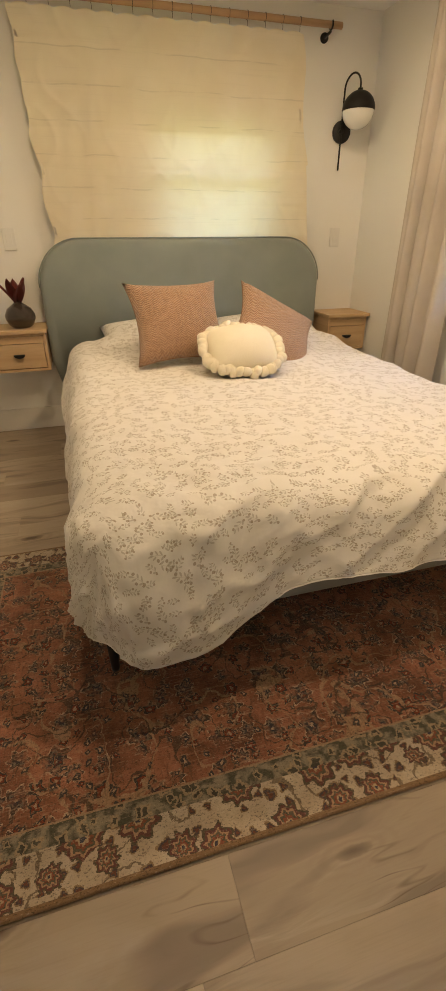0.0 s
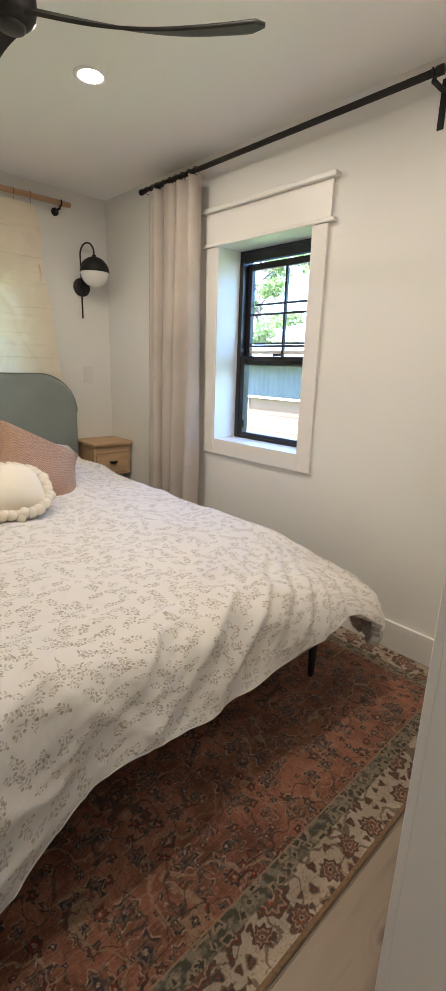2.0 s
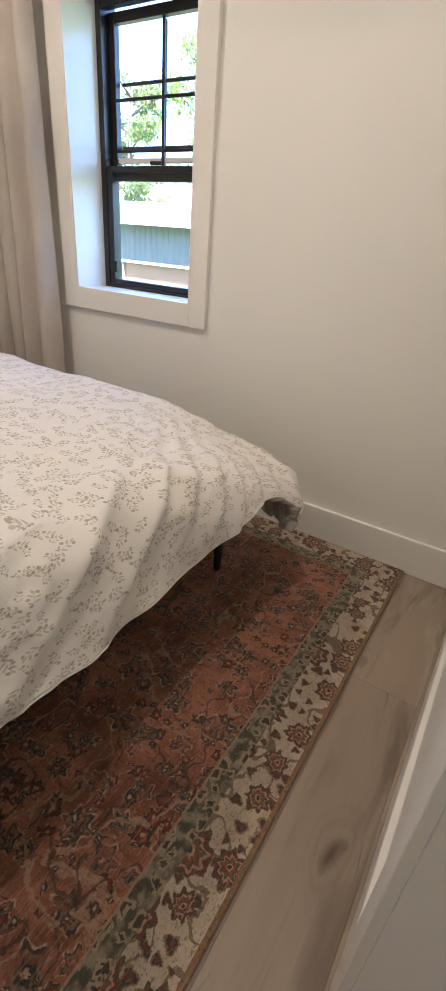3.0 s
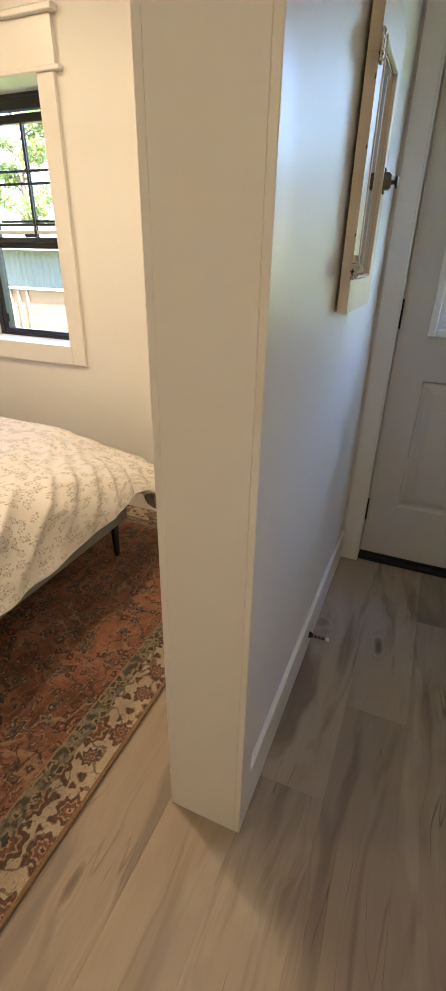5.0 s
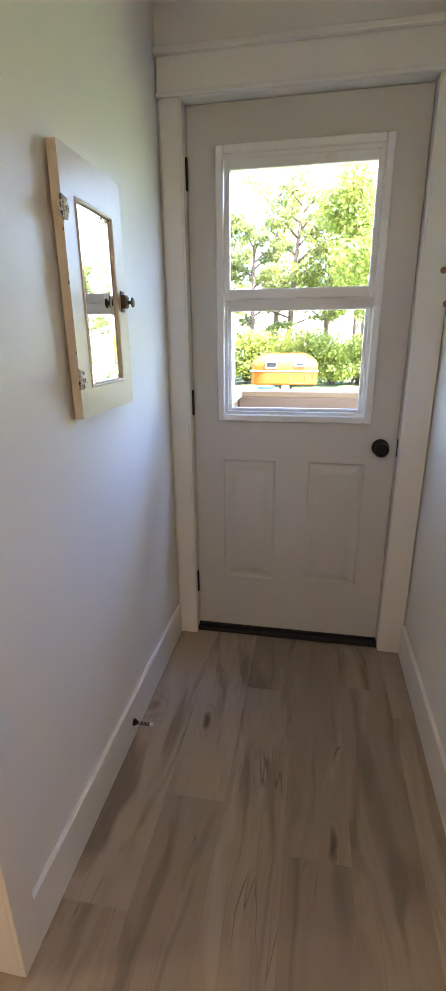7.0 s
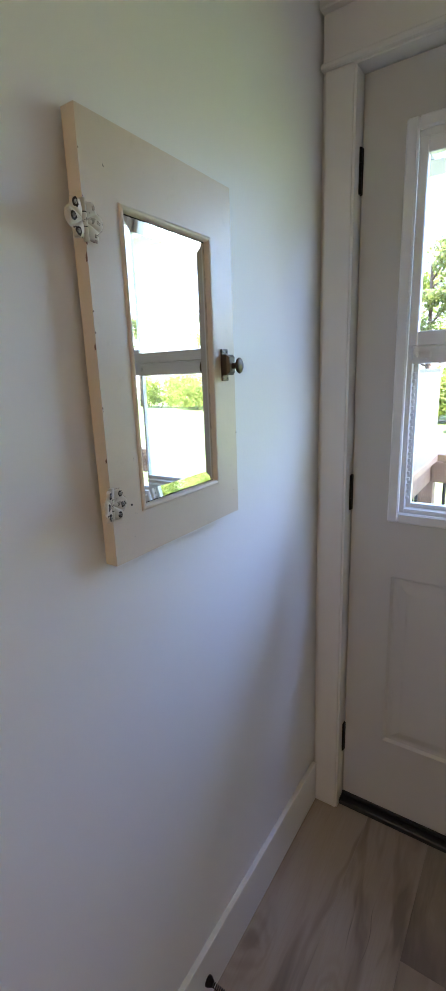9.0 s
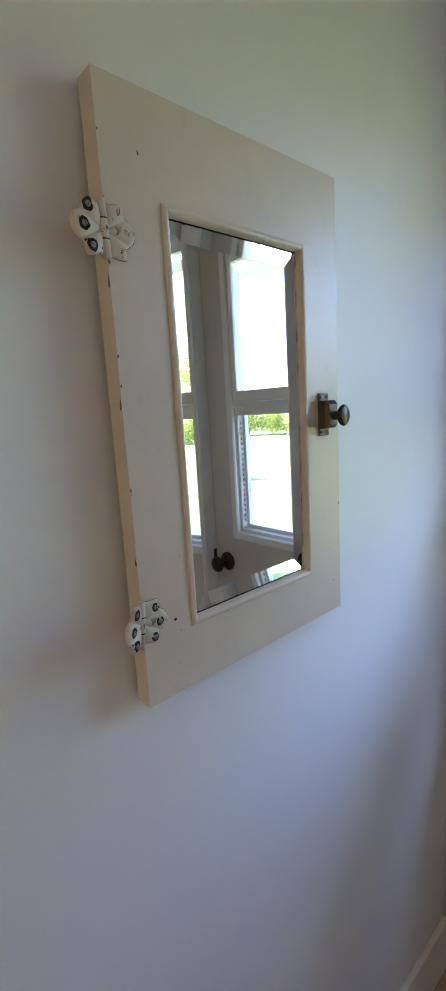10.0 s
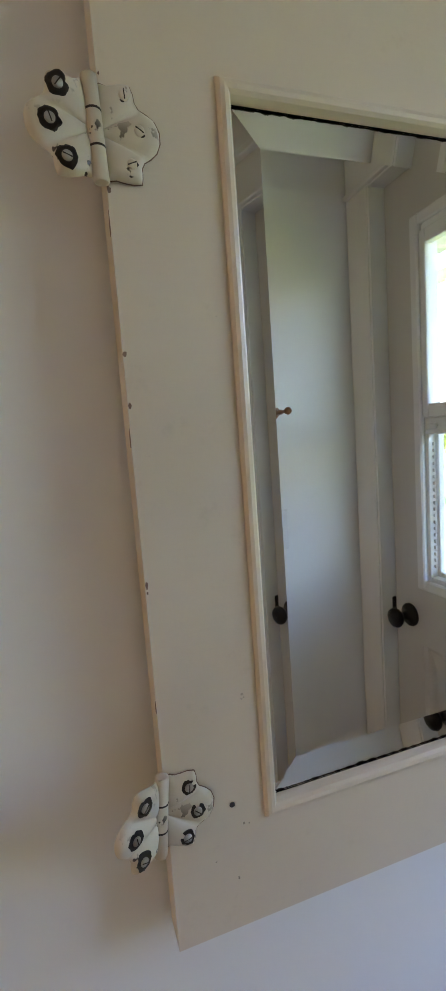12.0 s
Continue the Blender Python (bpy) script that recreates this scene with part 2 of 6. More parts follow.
    col = n.mix(n.math("GREATER_THAN", d, 0.012), (0.20, 0.125, 0.07), cream)
    col = n.mix(n.math("GREATER_THAN", d, 0.112), col, olive)
    col = n.mix(n.math("GREATER_THAN", d, 0.158), col, (0.30, 0.20, 0.125))
    col = n.mix(n.math("GREATER_THAN", d, 0.163), col, field)
    weft = n.noise(n.mapped(c, (9.0, 330.0, 1)), 1.0, 3, 0.7)
    warp = n.noise(n.mapped(c, (330.0, 9.0, 1)), 1.0, 3, 0.7)
    worn = n.math("MULTIPLY", n.math("MAXIMUM", n.span(weft, 0.60, 0.68), n.math("MULTIPLY", n.span(warp, 0.62, 0.70), 0.6)), n.span(n.noise(c, 3.2, 4), 0.32, 0.62))
    col = n.mix(n.math("MULTIPLY", worn, 0.72), col, (0.43, 0.33, 0.235))
    col = n.mix(n.math("MULTIPLY", n.span(n.noise(c, 260, 2), 0.45, 0.7), 0.35), col, n.mix(0.5, col, (0.03, 0.02, 0.015)))
    fleck = n.noise(n.mapped(c, (1.0, 1.8, 1)), 150, 2, 0.7)
    col = n.mix(n.math("MULTIPLY", n.span(fleck, 0.62, 0.70), 0.45), col, (0.42, 0.33, 0.23))
    col = n.mix(n.math("MULTIPLY", n.span(fleck, 0.43, 0.34), 0.62), col, (0.040, 0.028, 0.024))
    n.bump(n.math("ADD", weft, n.noise(c, 420, 2)), 0.0025, 0.6)
    n.b.inputs["Sheen Weight"].default_value = 0.15
    return n.done(col, 0.95, 0.0, 0.15)


def duvet_mat():
    n = Nodes("printed_cotton")
    uv = n.coords("UV")
    col = n.mix(n.noise(uv, 2.5, 3), (0.69, 0.665, 0.62), (0.75, 0.725, 0.685))
    wob = n.add(uv, n.add(n.noise(uv, 30, 2, colour=True), (0.003, 0.003, 0), "MULTIPLY"))

    def sprigs(base, scale, shift, leaf, berry, keep):
        v = n.mapped(wob, (1, 1, 0), loc=(shift, shift * 0.6, 0))
        pos = n.voronoi(v, scale, rand=0.8, out="Position", dims="2D")
        rnd = n.xyz(n.voronoi(v, scale, rand=0.8, out="Color", dims="2D"))
        rx_, ry_, _ = n.xyz(n.add(v, pos, "SUBTRACT"))
        a_ = n.math("MULTIPLY", rnd[0], 6.283)
        ca, sa = n.math("COSINE", a_), n.math("SINE", a_)
        px = n.math("MULTIPLY", n.math("ADD", n.math("MULTIPLY", rx_, ca), n.math("MULTIPLY", ry_, sa)), scale)
        py = n.math("MULTIPLY", n.math("SUBTRACT", n.math("MULTIPLY", ry_, ca), n.math("MULTIPLY", rx_, sa)), scale)
        py = n.math("SUBTRACT", py, n.math("MULTIPLY", n.math("MULTIPLY", px, px), 0.35))
        leaves = None
        for lx, ly, deg, la, lb in ((-0.24, 0.10, 52, 0.115, 0.046), (-0.17, -0.11, -50, 0.115, 0.046), (0.05, -0.12, -56, 0.11, 0.044), (0.14, 0.11, 44, 0.11, 0.046), (0.31, 0.0, 6, 0.12, 0.048)):
            c_, s_ = math.cos(radians(deg)), math.sin(radians(deg))
            qx, qy = n.math("SUBTRACT", px, lx), n.math("SUBTRACT", py, ly)
            u = n.math("DIVIDE", n.math("ADD", n.math("MULTIPLY", qx, c_), n.math("MULTIPLY", qy, s_)), la)
            w = n.math("DIVIDE", n.math("SUBTRACT", n.math("MULTIPLY", qy, c_), n.math("MULTIPLY", qx, s_)), lb)
            m = n.math("LESS_THAN", n.math("ADD", n.math("MULTIPLY", u, u), n.math("MULTIPLY", w, w)), 1.0)
            leaves = m if leaves is None else n.math("MAXIMUM", leaves, m)
        stem = n.math("MULTIPLY", n.math("LESS_THAN", n.math("ABSOLUTE", py), 0.009), n.math("LESS_THAN", n.math("ABSOLUTE", px), 0.34))
        dots = None
        for lx, ly in ((0.27, -0.14), (-0.38, 0.03), (-0.03, 0.21)):
            qx, qy = n.math("SUBTRACT", px, lx), n.math("SUBTRACT", py, ly)
            m = n.math("LESS_THAN", n.math("ADD", n.math("MULTIPLY", qx, qx), n.math("MULTIPLY", qy, qy)), 0.0060)
            dots = m if dots is None else n.math("MAXIMUM", dots, m)
        on = n.math("GREATER_THAN", rnd[1], keep)
        base = n.mix(n.math("MULTIPLY", n.math("MULTIPLY", n.math("MAXIMUM", leaves, stem), on), 0.62), base, leaf)
        return n.mix(n.math("MULTIPLY", n.math("MULTIPLY", dots, on), 0.70), base, berry)

    col = sprigs(col, 20.0, 0.0, (0.37, 0.335, 0.27), (0.30, 0.24, 0.175), 0.15)
    col = sprigs(col, 27.0, 5.3, (0.38, 0.35, 0.28), (0.30, 0.235, 0.17), 0.42)
    weave = n.noise(uv, 900, 1)
    n.bump(n.math("ADD", n.math("MULTIPLY", weave, 0.12), n.math("ADD", n.noise(uv, 14, 4, 0.6), n.math("MULTIPLY", n.noise(uv, 45, 3, 0.6), 0.3))), 0.010, 0.55)
    n.b.inputs["Sheen Weight"].default_value = 0.2
    return n.done(col, 0.85, 0.0, 0.2)


def cloth(name, dark, light, rough=0.9, weave=500, stretch=(1, 1, 1), sheen=0.2, bump=0.001, through=0.0, slub=0.0, seams=0.0):
    n = Nodes(name)
    c = n.coords()
    fine = n.noise(n.mapped(c, stretch), weave, 2)
    col = n.mix(n.span(n.noise(c, 4, 4), 0.3, 0.7), dark, light)
    col = n.mix(n.math("MULTIPLY", fine, 0.3), col, dark)
    if slub:
        s = n.noise(n.mapped(c, (1.2, 1, 46)), 2.2, 3, 0.6)
        col = n.mix(n.math("MULTIPLY", n.span(s, 0.56, 0.72), slub), col, tuple(v * 0.75 for v in dark))
    if seams:
        zz = n.math("ADD", n.math("MULTIPLY", n.xyz(c)[2], 6.6), n.math("MULTIPLY", n.noise(c, 4, 3), 0.22))
        near = n.math("ABSOLUTE", n.math("SUBTRACT", n.math("FRACT", zz), 0.5))
        torn = n.span(n.noise(n.mapped(c, (1, 1, 3)), 5, 3, 0.6), 0.44, 0.56)
        col = n.mix(n.math("MULTIPLY", n.math("MULTIPLY", n.span(near, 0.028, 0.010), torn), seams), col, tuple(v * 0.55 for v in dark))
    n.bump(n.math("ADD", fine, n.noise(c, 30, 3)), bump, 0.5)
    n.b.inputs["Sheen Weight"].default_value = sheen
    n.done(col, rough, 0.0, 0.2)
    if through:
        tr = n.t.nodes.new("ShaderNodeBsdfTranslucent")
        n.put(tr.inputs[0], col)
        mx = n.t.nodes.new("ShaderNodeMixShader")
        mx.inputs[0].default_value = through
        n.t.links.new(n.b.outputs[0], mx.inputs[1])
        n.t.links.new(tr.outputs[0], mx.inputs[2])
        n.t.links.new(mx.outputs[0], n.out.inputs[0])
    return n.m


def glass_mat(name, tint=(1, 1, 1), gloss=0.07):
    n = Nodes(name)
    tr = n.t.nodes.new("ShaderNodeBsdfTransparent")
    tr.inputs[0].default_value = (*tint, 1)
    gl = n.t.nodes.new("ShaderNodeBsdfGlossy")
    gl.inputs["Roughness"].default_value = 0.02
    mx = n.t.nodes.new("ShaderNodeMixShader")
    lw = n.t.nodes.new("ShaderNodeLayerWeight")
    lw.inputs[0].default_value = 0.5
    f5 = n.math("POWER", lw.outputs["Facing"], 5.0)
    n.t.links.new(n.math("ADD", 0.02, n.math("MULTIPLY", f5, 0.6)), mx.inputs[0])
    n.t.links.new(tr.outputs[0], mx.inputs[1])
    n.t.links.new(gl.outputs[0], mx.inputs[2])
    n.t.links.new(mx.outputs[0], n.out.inputs[0])
    return n.m


def chipped_paint(name, colour, chips=0.69, under=(0.05, 0.035, 0.025), rough=0.38):
    n = Nodes(name)
    c = n.coords()
    strokes = n.noise(n.mapped(c, (14, 14, 240)), 1.0, 3)
    big = n.noise(c, 5, 4)
    col = n.mix(n.span(big, 0.3, 0.7), tuple(v * 0.90 for v in colour), colour)
    chip = n.math("MULTIPLY", n.span(n.noise(c, 85, 3, 0.6), chips, chips + 0.03), n.span(n.noise(c, 9, 2), 0.42, 0.55))
    grime = n.span(n.noise(c, 38, 4, 0.7), 0.60, 0.78)
    col = n.mix(n.math("MULTIPLY", grime, 0.18), col, (0.33, 0.24, 0.16))
    col = n.mix(chip, col, under)
    n.bump(n.math("SUBTRACT", n.math("ADD", n.math("MULTIPLY", strokes, 0.4), n.math("MULTIPLY", n.noise(c, 120), 0.4)), chip), 0.0007, 0.5)
    return n.done(col, n.math("ADD", rough, n.math("MULTIPLY", big, 0.15)))


def foliage(name, a, b):
    n = Nodes(name)
    r = n.t.nodes.new("ShaderNodeNewGeometry").outputs["Random Per Island"]
    col = n.mix(r, a, b)
    n.done(col, 0.6, 0.0, 0.3)
    tr = n.t.nodes.new("ShaderNodeBsdfTranslucent")
    n.put(tr.inputs[0], n.mix(0.5, col, (0.40, 0.46, 0.10)))
    mx = n.t.nodes.new("ShaderNodeMixShader")
    mx.inputs[0].default_value = 0.4
    n.t.links.new(n.b.outputs[0], mx.inputs[1])
    n.t.links.new(tr.outputs[0], mx.inputs[2])
    n.t.links.new(mx.outputs[0], n.out.inputs[0])
    return n.m


def grass_mat():
    n = Nodes("lawn")
    c = n.coords()
    col = n.mix(n.span(n.noise(c, 0.5, 5), 0.35, 0.65), (0.095, 0.150, 0.032), (0.16, 0.205, 0.058))
    col = n.mix(n.math("MULTIPLY", n.noise(c, 60, 3), 0.5), col, (0.06, 0.10, 0.02))
    n.bump(n.noise(c, 90, 3), 0.03, 0.8)
    return n.done(col, 0.9)


def emit(name, colour, strength):
    n = Nodes(name)
    n.b.inputs["Emission Color"].default_value = (*colour, 1)
    n.b.inputs["Emission Strength"].default_value = strength
    return n.done(colour, 0.4)


M = dict(
    wall=paint("wall_paint", (0.81, 0.80, 0.765), 0.44, 0.03),
    ceiling=paint("ceiling_paint", (0.90, 0.885, 0.85), 0.6, 0.03),
    trim=paint("trim_paint", (0.80, 0.785, 0.75), 0.35, 0.03, 0.0003, 40),
    door=paint("door_paint", (0.60, 0.585, 0.55), 0.42, 0.04, 0.0004, 140),
    vinyl=paint("white_vinyl", (0.80, 0.80, 0.80), 0.3, 0.02, 0.0001),
    black=paint("black_window_paint", (0.016, 0.016, 0.018), 0.35, 0.2, 0.0002),
    iron=metal("black_iron", (0.018, 0.017, 0.017), 0.5, 0.3),
    bronze=metal("dark_bronze", (0.028, 0.024, 0.022), 0.38, 0.7),
    latch=metal("aged_nickel", (0.11, 0.092, 0.07), 0.34, 0.85),
    screw=metal("worn_screw", (0.42, 0.40, 0.36), 0.5, 0.5),
    steel=metal("spring_steel", (0.14, 0.13, 0.12), 0.35, 0.9),
    rubber=paint("white_rubber", (0.75, 0.73, 0.70), 0.6, 0.05),
    outlet=paint("switch_plastic", (0.76, 0.75, 0.72), 0.35, 0.02, 0.0001),
    planks=plank_mat(),
    rug=rug_mat(2.55, 1.30),
    duvet=duvet_mat(),
    bed_fabric=cloth("grey_green_upholstery", (0.22, 0.25, 0.238), (0.27, 0.305, 0.292), 0.85, 700, sheen=0.3),
    rail_fabric=cloth("grey_rail_upholstery", (0.20, 0.205, 0.20), (0.26, 0.265, 0.26), 0.9, 500),
    sheet=cloth("white_sheet", (0.70, 0.68, 0.65), (0.78, 0.76, 0.73), 0.9, 400),
    linen=cloth("muslin_sheet", (0.80, 0.72, 0.56), (0.86, 0.79, 0.64), 0.95, 500, through=0.24, slub=0.14, bump=0.003, seams=0.28),
    drape=cloth("beige_linen_drape", (0.49, 0.44, 0.39), (0.60, 0.545, 0.485), 0.95, 380, (1, 1, 0.3), through=0.12, bump=0.0015),
    cream=cloth("cream_cotton", (0.70, 0.64, 0.50), (0.80, 0.75, 0.61), 0.95, 300, bump=0.003),
    pink=None,
    pine=timber("light_birch", (0.46, 0.31, 0.165), (0.58, 0.41, 0.235), 0.5, 0),
    rodwood=timber("turned_beech", (0.42, 0.26, 0.14), (0.55, 0.36, 0.21), 0.5, 0, 40),
    peg=timber("varnished_peg_wood", (0.20, 0.095, 0.04), (0.32, 0.165, 0.075), 0.4, 1, 60),
    deck=timber("deck_cedar", (0.30, 0.19, 0.12), (0.43, 0.29, 0.19), 0.7, 1, 10),
    # darker copy of the deck wood; shade on the railing is put into its colour
    deck_dark=timber("shaded_deck_wood", (0.17, 0.105, 0.075), (0.27, 0.17, 0.125), 0.8, 1, 10),
    cabinet=chipped_paint("aged_cream_paint", (0.70, 0.605, 0.475), 0.74, rough=0.26),
    hinge=chipped_paint("painted_hinge", (0.66, 0.59, 0.47), 0.60, rough=0.26),
    grime=paint("dark_grime", (0.05, 0.038, 0.028), 0.7, 0.5),
    glass=glass_mat("window_glass"),
    vase=None,
    white_glass=paint("opal_glass", (0.82, 0.81, 0.78), 0.15, 0.02, 0.0),
    petal=cloth("dried_red_leaf", (0.075, 0.012, 0.012), (0.16, 0.028, 0.022), 0.8, 120),
    lawn=grass_mat(),
    leaf=foliage("broad_leaves", (0.09, 0.13, 0.022), (0.22, 0.25, 0.045)),
    needle=foliage("pine_needles", (0.07, 0.10, 0.035), (0.16, 0.18, 0.06)),
    bark=timber("bark", (0.075, 0.05, 0.035), (0.17, 0.12, 0.085), 0.95, 2, 14),
    orange=paint("orange_fibreglass", (0.36, 0.085, 0.010), 0.3, 0.08),
    offwhite=paint("trailer_white", (0.72, 0.70, 0.66), 0.4, 0.05),
    siding=paint("grey_metal_siding", (0.15, 0.145, 0.125), 0.75, 0.08),
    roofing=paint("grey_roofing", (0.30, 0.32, 0.36), 0.6, 0.12),
    fence=timber("fence_pine", (0.20, 0.105, 0.055), (0.28, 0.155, 0.09), 0.8, 1, 8),
    tyre=paint("tyre_rubber", (0.02, 0.02, 0.02), 0.8, 0.2),
    stucco=paint("house_siding", (0.55, 0.54, 0.50), 0.8, 0.06),
    lens=emit("lit_downlight_lens", (1.0, 0.80, 0.55), 6.0),
)


def mirror_mat():
    n = Nodes("old_mirror")
    c = n.coords()
    n.bump(n.noise(c, 5, 2), 0.0012, 0.10)
    return n.done((0.80, 0.83, 0.80), 0.015, 1.0)


def boucle():
    n = Nodes("rust_chevron_weave")
    c = n.coords()
    x, y, z = n.xyz(c)
    zig = n.math("ABSOLUTE", n.math("SUBTRACT", n.math("FRACT", n.math("MULTIPLY", x, 28.0)), 0.5))
    w = n.math("SINE", n.math("MULTIPLY", n.math("ADD", z, n.math("MULTIPLY", zig, 0.03)), 520.0))
    w2 = n.math("ADD", w, n.math("MULTIPLY", n.noise(c, 90, 3), 6.5))
    col = n.mix(n.span(w2, 1.4, 4.8), (0.25, 0.132, 0.074), (0.56, 0.345, 0.212))
    n.bump(w2, 0.004, 0.7)
    n.b.inputs["Sheen Weight"].default_value = 0.3
    return n.done(col, 0.9)


def smoky():
    n = Nodes("smoked_glass")
    n.b.inputs["Coat Weight"].default_value = 0.4
    n.b.inputs["Transmission Weight"].default_value = 0.45
    return n.done((0.075, 0.055, 0.045), 0.08)


M["mirror"], M["pink"], M["vase"] = mirror_mat(), boucle(), smoky()

# ---- helpers for building ----
def bm_new():
    return bmesh.new()


def finish(ob, bm, mat, smooth=False):
    bmesh.ops.recalc_face_normals(bm, faces=bm.faces[:])
    if smooth:
        for f in bm.faces:
            f.smooth = True
    bm.to_mesh(ob.data)
    bm.free()
    ob.data.materials.append(mat)
    return ob


def part(name, bm, mat, parent=None, label="", smooth=False, kind=""):
    ob = new(name, bpy.data.meshes.new(name))
    finish(ob, bm, mat, smooth)
    if parent is not None:
        ob.parent = parent
    return tagged(ob, label=label, kind=kind)


def thing(name, place, label, category, group="", kind=""):
    ob = new(name)
    ob.empty_display_size = 0.1
    ob.matrix_world = place
    return tagged(ob, label, category, group, kind)


def box(bm, x0, x1, y0, y1, z0, z1, bevel=0.0, seg=1):
    """A box between the given planes, with softened edges."""
    m = Matrix.Translation(((x0 + x1) / 2, (y0 + y1) / 2, (z0 + z1) / 2)) @ Matrix.Diagonal((abs(x1 - x0), abs(y1 - y0), abs(z1 - z0), 1))
    vs = bmesh.ops.create_cube(bm, size=1, matrix=m)["verts"]
    if bevel:
        es = list({e for v in vs for e in v.link_edges})
        bmesh.ops.bevel(bm, geom=es, offset=bevel, segments=seg, profile=0.6, affect="EDGES")
    return bm


def boxed(x0, x1, y0, y1, z0, z1, bevel=0.0, seg=1):
    return box(bm_new(), x0, x1, y0, y1, z0, z1, bevel, seg)


def lathe(bm, profile, steps=24, m=Matrix.Identity(4)):
    """A turned shape from (radius, height) pairs about z."""
    rings = []
    for r, h in profile:
        if r < 1e-6:
            rings.append([bm.verts.new(m @ Vector((0, 0, h)))])
        else:
            rings.append([bm.verts.new(m @ Vector((r * math.cos(2 * math.pi * i / steps), r * math.sin(2 * math.pi * i / steps), h))) for i in range(steps)])
    for a, b in zip(rings, rings[1:]):
        for i in range(steps):
            j = (i + 1) % steps
            if len(a) == 1 and len(b) == 1:
                continue
            if len(a) == 1:
                bm.faces.new((a[0], b[i], b[j]))
            elif len(b) == 1:
                bm.faces.new((a[i], a[j], b[0]))
            else:
                bm.faces.new((a[i], a[j], b[j], b[i]))
    return bm


def tube(bm, pts, radius, steps=10):
    """A round tube along points; radius is a number or one for each point."""
    pts = [Vector(p) for p in pts]
    rad = radius if isinstance(radius, (list, tuple)) else [radius] * len(pts)
    rings, up = [], None
    for i, p in enumerate(pts):
        d = (pts[min(i + 1, len(pts) - 1)] - pts[max(i - 1, 0)]).normalized()
        side = d.cross(Vector((0, 0, 1)) if abs(d.z) < 0.9 else Vector((1, 0, 0))) if up is None else d.cross(up)
        side.normalize()
        up = side.cross(d).normalized()
        rings.append([bm.verts.new(p + (side * math.cos(2 * math.pi * k / steps) + up * math.sin(2 * math.pi * k / steps)) * rad[i]) for k in range(steps)])
    for a, b in zip(rings, rings[1:]):
        for k in range(steps):
            bm.faces.new((a[k], a[(k + 1) % steps], b[(k + 1) % steps], b[k]))
    bm.faces.new(rings[0][::-1])
    bm.faces.new(rings[-1])
    return bm


def grid(bm, nu, nv, f, uvf=None):
    """A sheet of nu x nv cells through f(u, v), u and v from 0 to 1."""
    vs = [[bm.verts.new(f(i / nu, j / nv)) for j in range(nv + 1)] for i in range(nu + 1)]
    lay = bm.loops.layers.uv.new("UVMap") if uvf else None
    for i in range(nu):
        for j in range(nv):
            fc = bm.faces.new((vs[i][j], vs[i + 1][j], vs[i + 1][j + 1], vs[i][j + 1]))
            if uvf:
                for lp, (a, b) in zip(fc.loops, ((i, j), (i + 1, j), (i + 1, j + 1), (i, j + 1))):
                    lp[lay].uv = uvf(a / nu, b / nv)
    return bm


def outline(bm, pts, h0, h1, m=Matrix.Identity(4)):
    """A plate with the given outline in xy, from height h0 to h1, placed by m."""
    a = [bm.verts.new(m @ Vector((x, y, h0))) for x, y in pts]
    b = [bm.verts.new(m @ Vector((x, y, h1))) for x, y in pts]
    bm.faces.new(a[::-1])
    bm.faces.new(b)
    for i in range(len(pts)):
        j = (i + 1) % len(pts)
        bm.faces.new((a[i], a[j], b[j], b[i]))
    return bm


def structure(name, bm, mat, label="", category="", parent=None):
    ob = part(name, bm, mat, parent, label)
    return tagged(ob, category=category, kind="structure")


# ---- walls, ceiling ----
west_x = 0.35
floor_ob = thing("floor", pose(0, 0, 0), "wide light oak plank floor with dark knots running down the hall and bedroom", "floor", kind="structure")
structure("ceiling", boxed(west_x - 0.15, east_x + 0.2, hall_y0 - 0.12, bed_y1 + 0.15, ceil_z, ceil_z + 0.12), M["ceiling"], "flat off-white painted ceiling over bedroom and hall", "ceiling")

# outer wall, with door and window openings cut through it by its pieces
door_y0, door_y1, door_top = -0.282, 0.533, 2.074
win_y0, win_y1, win_z0, win_z1 = 2.038, 2.680, 0.822, 1.890
bm = bm_new()
x0, x1 = east_x, east_x + 0.19
box(bm, x0, x1, hall_y0 - 0.12, door_y0 - 0.012, -0.05, ceil_z)
box(bm, x0, x1, door_y0 - 0.012, door_y1 + 0.012, door_top + 0.014, ceil_z)
box(bm, x0, x1, door_y1 + 0.012, win_y0, -0.05, ceil_z)
box(bm, x0, x1, win_y0, win_y1, -0.05, win_z0)
box(bm, x0, x1, win_y0, win_y1, win_z1, ceil_z)
box(bm, x0, x1, win_y1, bed_y1 + 0.15, -0.05, ceil_z)
wall_east = structure("wall_east", bm, M["wall"], "white painted outer wall with a black window and an entry door", "wall")

# wall behind the bed, with a window that the muslin covers
hw_x0, hw_x1, hw_z0, hw_z1 = 2.20, 2.93, 0.95, 1.74
bm = bm_new()
box(bm, west_x - 0.15, hw_x0, bed_y1, bed_y1 + 0.15, -0.05, ceil_z)
box(bm, hw_x1, east_x, bed_y1, bed_y1 + 0.15, -0.05, ceil_z)
box(bm, hw_x0, hw_x1, bed_y1, bed_y1 + 0.15, -0.05, hw_z0)
box(bm, hw_x0, hw_x1, bed_y1, bed_y1 + 0.15, hw_z1, ceil_z)
wall_bed = structure("wall_north", bm, M["wall"], "white painted wall behind the bed", "wall")

